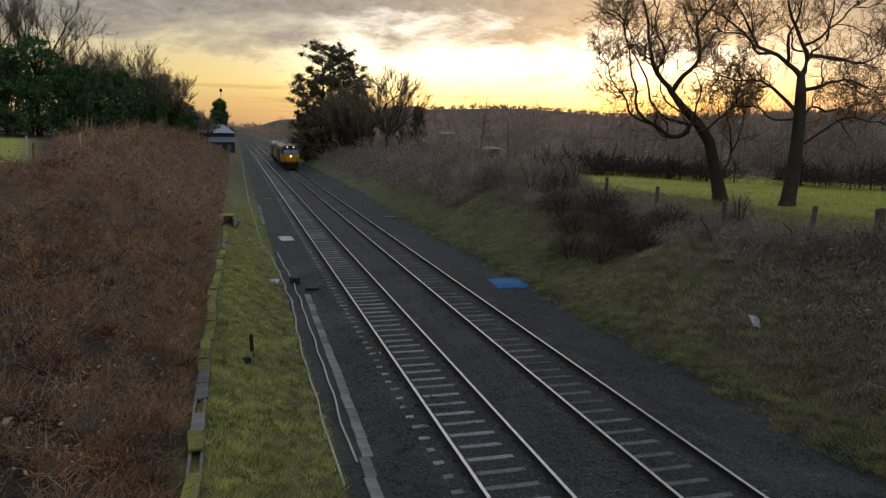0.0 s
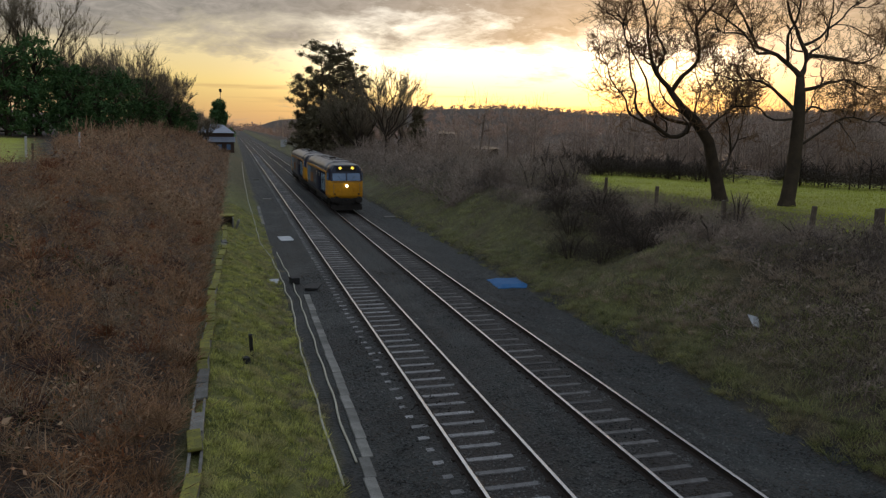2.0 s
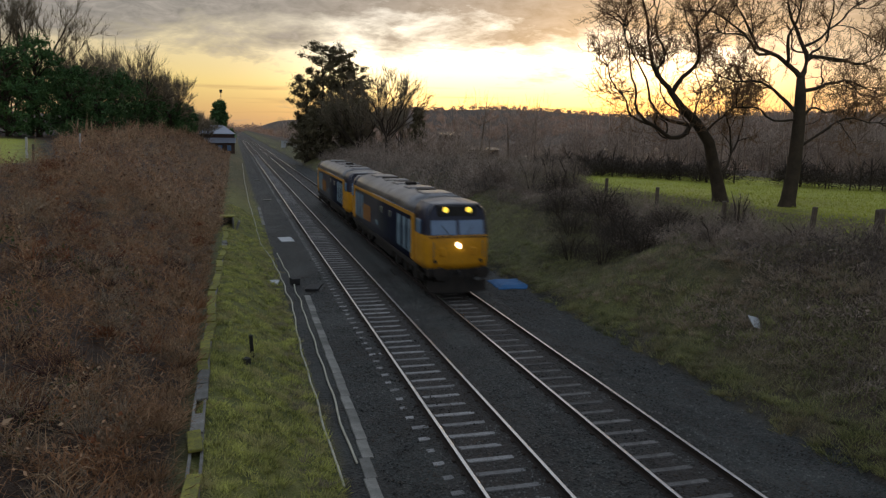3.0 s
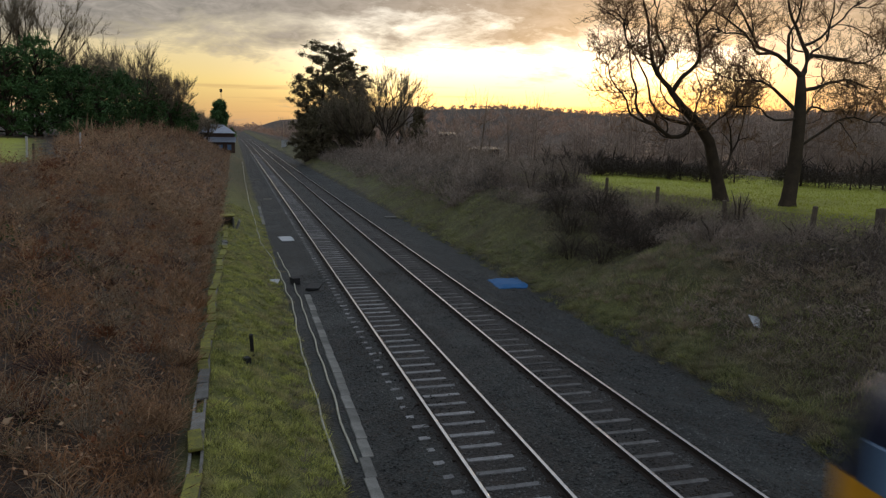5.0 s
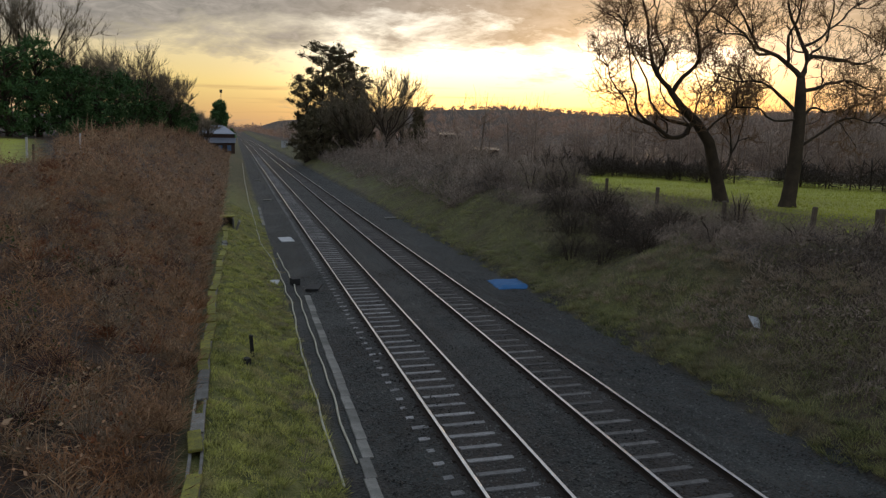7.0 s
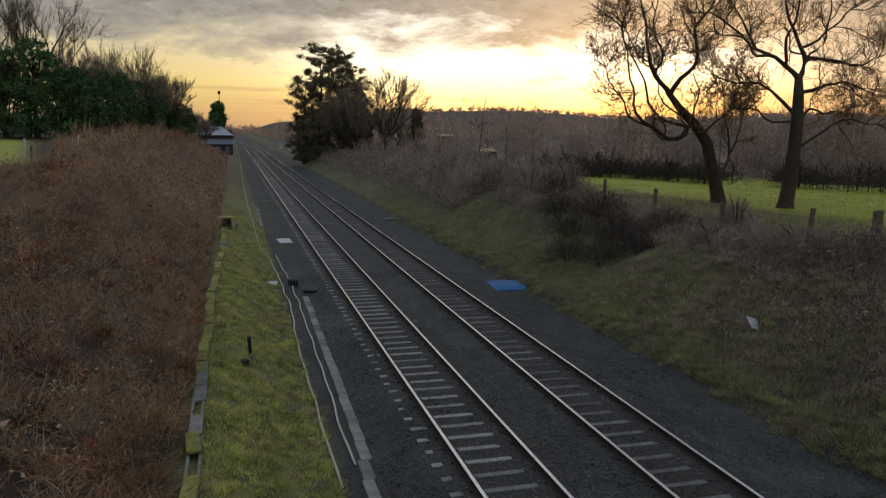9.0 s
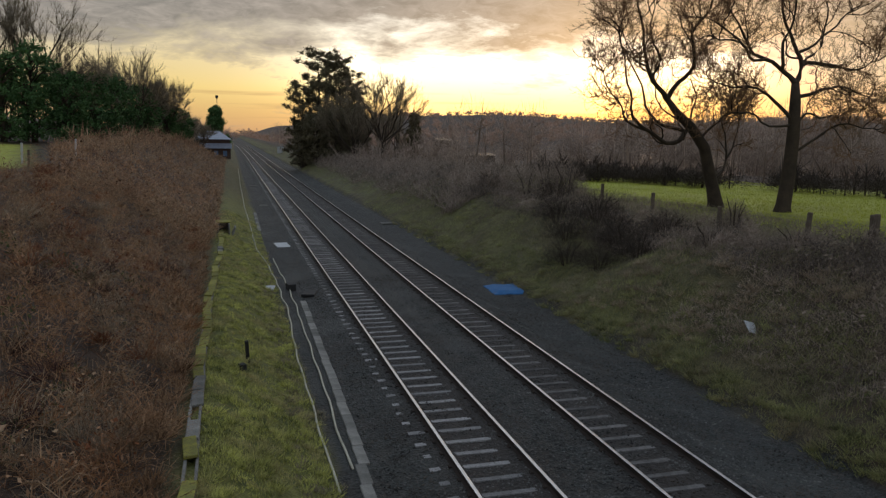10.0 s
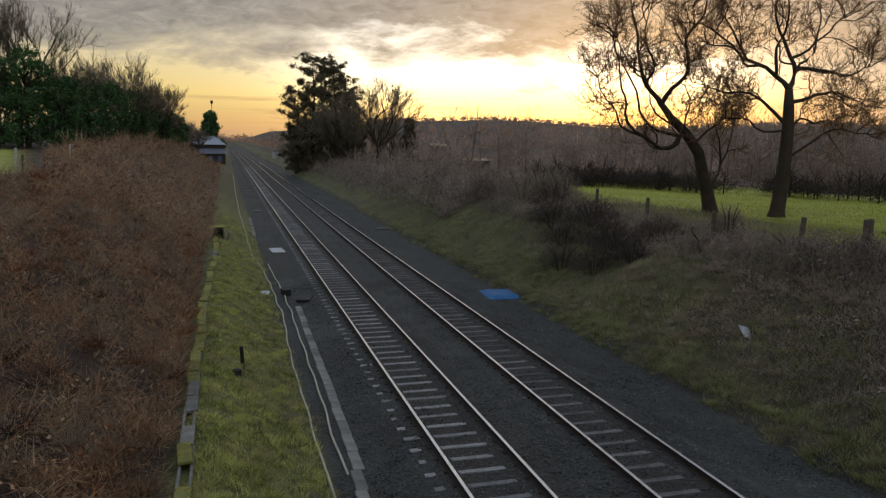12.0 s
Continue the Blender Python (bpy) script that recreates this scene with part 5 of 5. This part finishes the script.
def tussocks(n, x0, x1, y0, y1, tall, seed, keep=None):
    """Tufts of grass that stand out of the sward."""
    c = scatter(RNG, n, x0, x1, y0, y1, keep, 0.6)
    k = 46
    size = RNG.uniform(0.5, 1.2, len(c))
    p = np.repeat(c, k, 0)
    s = np.repeat(size, k)
    off = RNG.normal(size=(len(p), 3)) * (0.06 + 0.12 * tall) * s[:, None]
    off[:, 2] = -0.02
    way = off * 7 + RNG.normal(size=(len(p), 3)) * 0.25
    way[:, 2] = 0.9
    return blades(p + off, way, RNG.uniform(0.6, 1.2, len(p)) * tall * s, np.full(len(p), 0.008))


def lump(x, y):
    return max(0.0, 0.42 + 1.25 * noise.noise((x * 0.85, y * 0.62, 11)) + 0.6 * noise.noise((x * 1.3, y * 1.1, 13)))


def thicket(name, label, n, x0, x1, y0, y1, tall, r, length, material, near=0.6, keep=None, leaves=0, leaf=0.05, fine=False):
    """A tangle of arching dead stalks with shrivelled leaves, mounded unevenly."""
    p = scatter(RNG, n, x0, x1, y0, y1, keep, near)
    can = np.array([tall * lump(a, b) for a, b, _ in p])
    lift = RNG.uniform(0, 1, len(p)) ** 0.7
    q = p.copy()
    q[:, 2] += can * lift * 0.85
    ways = RNG.normal(size=(len(p), 3))
    ways[:, 2] = np.abs(ways[:, 2]) * 0.9 + 0.25
    long, thick = RNG.uniform(0.35, 1.0, len(p)) * length, RNG.uniform(0.5, 1.1, len(p)) * r
    data = [sticks(q, ways, long, thick, 0.25) if x1 < 0 and y0 < 20 and not fine else blades(q, ways, long, thick * 1.2)]
    if leaves:
        p = scatter(RNG, leaves, x0, x1, y0, y1, keep, near)
        can = np.array([tall * lump(a, b) for a, b, _ in p])
        p[:, 2] += can * RNG.uniform(0.45, 1.1, len(p)) + 0.05
        a, b = RNG.normal(size=(len(p), 3)) * leaf, RNG.normal(size=(len(p), 3)) * leaf
        v = np.stack([p - a * 0.5, p + b * 0.4, p + a * 0.7, p - b * 0.4], 1).reshape(-1, 3)
        i = np.arange(len(p))[:, None] * 4
        data.append((v, np.concatenate([i + [0, 1, 2], i + [0, 2, 3]], 0)))
    return stuff(name, merge(data), material, label, "brambles")


def arching_clumps(n, per, x0, x1, y0, y1, tall, r, keep=None):
    """Sprays of dead stems that rise from one root and arch outwards."""
    c = scatter(RNG, n, x0, x1, y0, y1, keep, 0.7)
    size = RNG.uniform(0.5, 1.2, len(c))
    lift = np.array([0.55 * lump(a, b) for a, b, _ in c])
    p, s = np.repeat(c, per, 0), np.repeat(size, per)
    p[:, 2] += np.repeat(lift, per) * 1.5
    off = RNG.normal(size=(len(p), 3)) * 0.10 * s[:, None]
    off[:, 2] = 0.0
    lean = np.repeat(RNG.normal(size=(len(c), 3)) * 0.35, per, 0)
    way = off * 5.5 + RNG.normal(size=(len(p), 3)) * 0.22 + lean
    way[:, 2] = RNG.uniform(0.5, 1.1, len(p))
    return sticks(p + off, way, RNG.uniform(0.45, 1.1, len(p)) * tall * s, RNG.uniform(0.6, 1.1, len(p)) * r, 0.42)


def bush(name, label, x, y, r, h, n, material, stems=7, leaf=None, seed=1, group="bushes on the bank"):
    """A rounded leafless shrub: stems from the ground and a haze of twigs."""
    ob = thing(name, label, "bush", on_ground(x, y), group)
    rr = random.Random(seed)
    verts, faces = [], []
    for i in range(stems):
        a = 2 * math.pi * i / stems + rr.uniform(-0.3, 0.3)
        tip = V(math.cos(a) * r * rr.uniform(0.3, 0.75), math.sin(a) * r * rr.uniform(0.3, 0.75), h * rr.uniform(0.6, 0.9))
        tube_verts([V(math.cos(a) * 0.15, math.sin(a) * 0.15, -0.15), tip * 0.5 + V(0, 0, h * 0.08), tip], [0.03, 0.022, 0.008], 5, verts, faces)
    part("rootstock", set_mesh("rootstock", verts, faces, BARK), None, ob)
    g = np.random.default_rng(seed)
    n = int(n * 2.2)
    d = g.normal(size=(n, 3))
    d /= np.linalg.norm(d, axis=1)[:, None]
    d[:, 2] = np.abs(d[:, 2])
    rad = g.uniform(0.15, 0.85, n) ** 0.7
    pos = d * rad[:, None] * np.array([r, r, h * 0.85])
    pos[:, 2] += h * 0.06
    way = d * 0.5 + g.normal(size=(n, 3)) * 0.65 + np.array([0, 0, 0.55])
    twig = blades(pos, way, g.uniform(0.16, 0.42, n) * max(0.6, h * 0.4), g.uniform(0.003, 0.006, n) * (1 + h * 0.15))
    part("twig_crown", tri_mesh("twig_crown", *twig, material), None, ob, "haze of fine twigs")


def twig_wood(name, label, trees, n, material, r=0.03, low=0.5, loose=0.35):
    """A stand of leafless trees too far off to count: trunks, branches and hazy crowns."""
    data = []
    for x, y, h, w in trees:
        z = height(x, y)
        k = max(60, int(1.05 * n * (h / 9)))
        d = RNG.normal(size=(k, 3))
        d /= np.linalg.norm(d, axis=1)[:, None]
        pos = d * RNG.uniform(0.1, 0.9, (k, 1)) ** 0.6 * np.array([w, w, h * min(low, 0.46)]) + np.array([x, y, z + h * low])
        way = d * 0.6 * min(1, loose * 2.8) + RNG.normal(size=(k, 3)) * loose + np.array([0, 0, 0.8])
        data.append(blades(pos, way, RNG.uniform(0.08, 0.19, k) * h, RNG.uniform(0.5, 1.2, k) * r * 0.85))
        data.append(sticks(np.array([[x, y, z - 0.3]]), np.array([[RNG.normal() * 0.05, RNG.normal() * 0.05, 1]]), np.array([h * 0.9]), np.array([0.03 + h * 0.012]), 0.0))
        m = 7
        pos = np.array([[x, y, z + h * 0.25]]) + np.array([[0, 0, 1]]) * RNG.uniform(0, h * 0.3, (m, 1))
        way = RNG.normal(size=(m, 3)) * 0.6 + np.array([0, 0, 0.8])
        data.append(sticks(pos, way, RNG.uniform(0.3, 0.5, m) * h, np.full(m, 0.03 + h * 0.002), 0.0))
    return stuff(name, merge(data), material, label, "woodland")


def rand_trees(k, x0, x1, y0, y1, h0, h1, seed, keep=None):
    r = random.Random(seed)
    out = []
    while len(out) < k:
        x, y = r.uniform(x0, x1), r.uniform(y0, y1)
        if keep is None or keep(x, y):
            h = r.uniform(h0, h1)
            out.append((x, y, h, h * r.uniform(0.28, 0.42)))
    return out


PALE_STALK = leaf_mat("pale_dry_stalks", (0.15, 0.11, 0.075), (0.40, 0.31, 0.21))
RUST = leaf_mat("rusty_dead_fern", (0.10, 0.036, 0.018), (0.33, 0.13, 0.055))
GRASS_TUFT = leaf_mat("tufted_bank_grass", (0.045, 0.055, 0.022), (0.30, 0.29, 0.11), 0.8, (0.22, 0.17, 0.10), 0.8)
GRASS_DULL = leaf_mat("dull_bank_grass", (0.075, 0.085, 0.035), (0.30, 0.29, 0.12), 0.8, (0.21, 0.165, 0.11), 0.6)
grow_grass()
thicket("bramble_thicket", "dense red-brown dead brambles and bracken covering the bank", 20000, -14.6, -6.02, 5, 46, 1.9, 0.0075, 0.7, BRAMBLE, 0.7, None, 24000, 0.035)
thicket("bramble_thicket", "red-brown dead brambles along the far bank", 26000, -24, -5.75, 44, 190, 1.3, 0.014, 1.2, BRAMBLE, 0.6, lambda x, y: (x > -14.2 or y > 57 and x > -4.2 - 0.216 * y) and x > -19 - 0.06 * (y - 57) and y < 168 or y >= 168 and x < -8 - 0.3 * (y - 168), 26000, 0.085)
thicket("ivy_patch", "dark green bramble leaves among dead stalks", 500, -13, -7.5, 12, 26, 0.9, 0.006, 0.5, OLIVE, 0.0, lambda x, y: noise.noise((x * 0.5, y * 0.4, 31)) > 0.12, 5000, 0.05)
thicket("bank_scrub", "dark leafless scrub and dead bramble on the bank's crest", 17000, 11.2, 16.0, 12, 60, 0.75, 0.009, 0.7, SCRUB := leaf_mat("dark_scrub", (0.085, 0.068, 0.056), (0.37, 0.29, 0.225)), 0.5, lambda x, y: x < 14.6 + 1.2 * noise.noise((y * 0.2, 0, 3)) and x > 11.6 + 1.2 * noise.noise((y * 0.25, 3, 0)), 12000, 0.05)
thicket("bank_scrub", "brown scrub along the far side of the line", 22000, 9.5, 24, 52, 190, 1.7, 0.022, 1.6, SCRUB, 0.5, lambda x, y: x > 9.8 + 1.5 * noise.noise((y * 0.1, 1, 0)) and (x < 15 or y > 62), 16000, 0.08)
stuff("grass_tussock", tussocks(680, -5.72, -3.2, 9, 45, 0.18, 1), GRASS, "tufts of longer green grass on the bank", "grass")
thicket("dead_bracken", "low brown dead bracken on the near bank", 15000, 8.8, 14.5, 8, 30, 0.5, 0.007, 0.5, SCRUB, 0.4, lambda x, y: y - 1.5 * (x - 9) < 20 + 6 * noise.noise((x * 0.5, y * 0.5, 61)), 9000, 0.04)
stuff("grass_tussock", tussocks(420, 7.3, 8.4, 9, 60, 0.24, 4), GRASS_TUFT, "ragged grass tufts hanging over the cess", "grass")
stuff("grass_tussock", tussocks(650, 7.6, 11.5, 10, 55, 0.26, 2, lambda x, y: noise.noise((x * 0.6, y * 0.4, 41)) > -0.1), GRASS_DULL, "rough tufts of dull grass along the bank's foot", "grass")
thicket("dry_stalks", "pale tan dry stalks standing in the brambles", 13000, -14.5, -6.2, 6, 60, 2.0, 0.006, 0.8, PALE_STALK, 0.6, lambda x, y: noise.noise((x * 0.6, y * 0.45, 51)) > 0.14, 0)
thicket("dead_fern", "rust-red dead fern fronds among the brambles", 5000, -14.5, -6.4, 7, 60, 2.0, 0.006, 0.6, RUST, 0.5, lambda x, y: noise.noise((x * 0.5, y * 0.35, 77)) + 0.03 * (-x - 10) > 0.14, 9000, 0.045)
thicket("dead_bracken", "fine tawny litter of dead bracken fronds on the bank", 46000, -14.5, -6.0, 5.5, 48, 1.85, 0.0075, 0.5, TAWNY := leaf_mat("tawny_bracken", (0.05, 0.026, 0.014), (0.46, 0.29, 0.16), 0.8, (0.36, 0.165, 0.07), 0.45), 0.8, lambda x, y: noise.noise((x * 0.7, y * 0.55, 33)) + 0.5 * noise.noise((x * 1.7, y * 1.3, 35)) > -0.18, 0, fine=True)
stuff("dead_bracken", arching_clumps(230, 52, -14, -6.35, 6.5, 40, 1.0, 0.006, lambda x, y: noise.noise((x * 0.35, y * 0.3, 91)) > -0.05), PALE_STALK, "sprays of pale tan dead bracken on the bank", "bracken")
stuff("dead_bracken", arching_clumps(110, 54, -14.4, -6.5, 7, 42, 1.0, 0.006, lambda x, y: noise.noise((x * 0.35, y * 0.3, 91)) + 0.02 * (x + 10) < 0.05), RUST, "sprays of rust-red dead bracken on the bank", "bracken")
stuff("dead_bracken", arching_clumps(95, 44, -6.7, -6.08, 8, 46, 0.85, 0.006), TAWNY, "tawny dead bracken leaning over the cable trough", "bracken")
stuff("bramble_sprays", arching_clumps(45, 40, -13.5, -6.3, 6, 36, 1.1, 0.008), PURPLE := leaf_mat("dark_bramble_canes", (0.03, 0.016, 0.015), (0.13, 0.07, 0.06)), "dark purple-brown bramble canes arching over the bank", "brambles")
stuff("dry_grass", tussocks(330, 8.2, 12.5, 14, 34, 0.34, 5, lambda x, y: abs(y - 27 + 1.25 * (x - 7.2)) < 4.5), PALE_STALK, "pale dry grass tufts on the spur of the bank", "grass")
stuff("dry_grass", tussocks(360, -3.9, -2.8, 9, 45, 0.13, 6, lambda x, y: noise.noise((x * 1.1, y * 0.8, 19)) > x + 3.25), DEADGRASS, "dry brown grass tufts beside the pipes", "grass")
for i, (x, y, r, h, n) in enumerate(((10.6, 30.6, 1.5, 1.3, 1200), (11.6, 28.9, 1.3, 1.2, 1000), (10.3, 33.4, 1.4, 1.3, 1100), (12.0, 30.9, 1.6, 1.6, 1200), (11.3, 35.6, 1.5, 1.5, 1100))):
    bush("bush", "dark leafless bush in the hollow of the bank", x, y, r, h, n, HEDGE, seed=90 + i)
for i, (x, y, r, h, n) in enumerate(((12.3, 32.5, 1.6, 1.7, 1500), (12.9, 35.5, 1.7, 1.8, 1500), (13.2, 29.5, 1.5, 1.5, 1300), (12.0, 38.5, 1.6, 1.6, 1300), (15.3, 44.5, 1.6, 2.6, 1500), (14.9, 27.2, 0.8, 1.7, 700), (14.2, 17.8, 0.9, 1.0, 600), (13.6, 22.0, 1.1, 0.9, 700), (13.2, 41.5, 1.6, 1.9, 1200), (12.6, 25.5, 1.0, 0.9, 700), (14.0, 48.0, 1.7, 2.2, 1200), (17.0, 52, 1.8, 2.6, 1200), (13.5, 54, 1.8, 2.2, 1200))):
    bush("bush", "dark leafless bush on the crest of the bank", x, y, r, h, n, HEDGE if i in (0, 1, 2, 3, 8) else SCRUB, seed=70 + i)
twig_wood("woodland", "brown leafless woodland beyond the pasture", rand_trees(150, 22, 120, 8, 125, 6, 11, 5, lambda x, y: 126 < y + 1.57 * x < 255 and y > 0.35 * x), 240, WOODLAND, 0.03, 0.42, 0.6)
twig_wood("woodland", "tall brown leafless woodland behind the pasture", rand_trees(60, 58, 125, 84, 128, 10, 14.5, 15), 260, WOODLAND, 0.035, 0.42, 0.6)
twig_wood("hedge", "dark hedge at the pasture's far side", [(x, y, h, w * 2.0) for x, y, h, w in rand_trees(110, 23, 46, 30, 72, 2.0, 3.6, 6, lambda x, y: abs(y + 1.57 * x - 108) < 4 and not 33.5 < x < 36.5)], 800, HEDGE, 0.026, 0.27, 1.3)
twig_wood("woodland", "brown bushes and small trees along the railway", rand_trees(70, 14, 60, 66, 190, 3.5, 6.5, 7, lambda x, y: x > 13 and x < 22 + 0.30 * (y - 60)), 220, WOODLAND, 0.035, 0.4, 0.7)
twig_wood("woodland", "hazy leafless woodland in the valley", rand_trees(120, 40, 330, 170, 420, 7, 13, 8, lambda x, y: x > 0.16 * y and x < 1.1 * y), 110, WOODLAND, 0.09, 0.4, 0.7)
twig_wood("woodland", "leafless trees along the line's far end", rand_trees(40, -40, 45, 250, 480, 8, 15, 9, lambda x, y: abs(x - 4) > 9 + 0.02 * (y - 200)), 170, WOODLAND, 0.08, 0.4)


twig_wood("saplings", "thin pale saplings along the top of the bank", rand_trees(70, -20, -10, 75, 160, 1.6, 3.2, 21), 30, BRAMBLE, 0.011, 0.4, 0.12)


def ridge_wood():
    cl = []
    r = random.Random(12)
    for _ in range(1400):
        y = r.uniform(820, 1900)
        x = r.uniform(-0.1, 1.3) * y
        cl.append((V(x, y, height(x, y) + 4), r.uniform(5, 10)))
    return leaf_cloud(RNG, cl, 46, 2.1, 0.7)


def haze_ridge_mat():
    """Far wooded hills; a faint warm emission stands in for the evening haze."""
    m = leaf_mat("far_woodland_haze_glow", (0.13, 0.095, 0.085), (0.24, 0.18, 0.16))
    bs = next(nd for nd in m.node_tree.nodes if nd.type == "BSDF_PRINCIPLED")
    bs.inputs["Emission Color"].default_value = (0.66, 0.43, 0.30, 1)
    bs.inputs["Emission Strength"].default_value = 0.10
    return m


tagged(new("backdrop", tri_mesh("backdrop", *ridge_wood(), haze_ridge_mat())), "wooded ridge far across the valley, haze put in as a faint glow", "backdrop", kind="structure")


def stones():
    """Loose ballast, crowded towards the near end."""
    p = scatter(RNG, 24000, -2.3, 7.3, 9.5, 36, lambda x, y: abs(abs(x) - 0.75) > 0.09 and abs(abs(x - RIGHT) - 0.75) > 0.09, 0.8)
    k = len(p)
    s = RNG.uniform(0.018, 0.038, k)[:, None, None]
    o = np.array([(1, 0, 0), (-1, 0, 0), (0, 1, 0), (0, -1, 0), (0, 0, 0.8), (0, 0, -0.8)])[None] * RNG.uniform(0.6, 1.25, (k, 6, 1)) + RNG.normal(size=(k, 6, 3)) * 0.15
    p[:, 2] += 0.004
    v = (p[:, None, :] + o * s).reshape(-1, 3)
    b = np.arange(k)[:, None] * 6
    t = np.concatenate([b + np.array(f) for f in ((0, 2, 4), (2, 1, 4), (1, 3, 4), (3, 0, 4), (2, 0, 5), (1, 2, 5), (3, 1, 5), (0, 3, 5))], 0)
    return v, t


stuff("loose_ballast", stones(), STONE, "loose dark grey ballast stones", "ballast")
build_sleepers()

# ---------------------------------------------------------------- movement
def motions():
    """Both locomotives run past at a steady 30.85 m/s."""
    for ob, behind in ((lead, 0.0), (trail, LOCO_LEN + 1.15)):
        rows = [(t, pose(RIGHT, 22.45 + 30.85 * (3.2 - t) + behind, 0)) for t in (0.0, 3.0, 6.0, 9.0, 12.0)]
        walk(ob, rows)


motions()
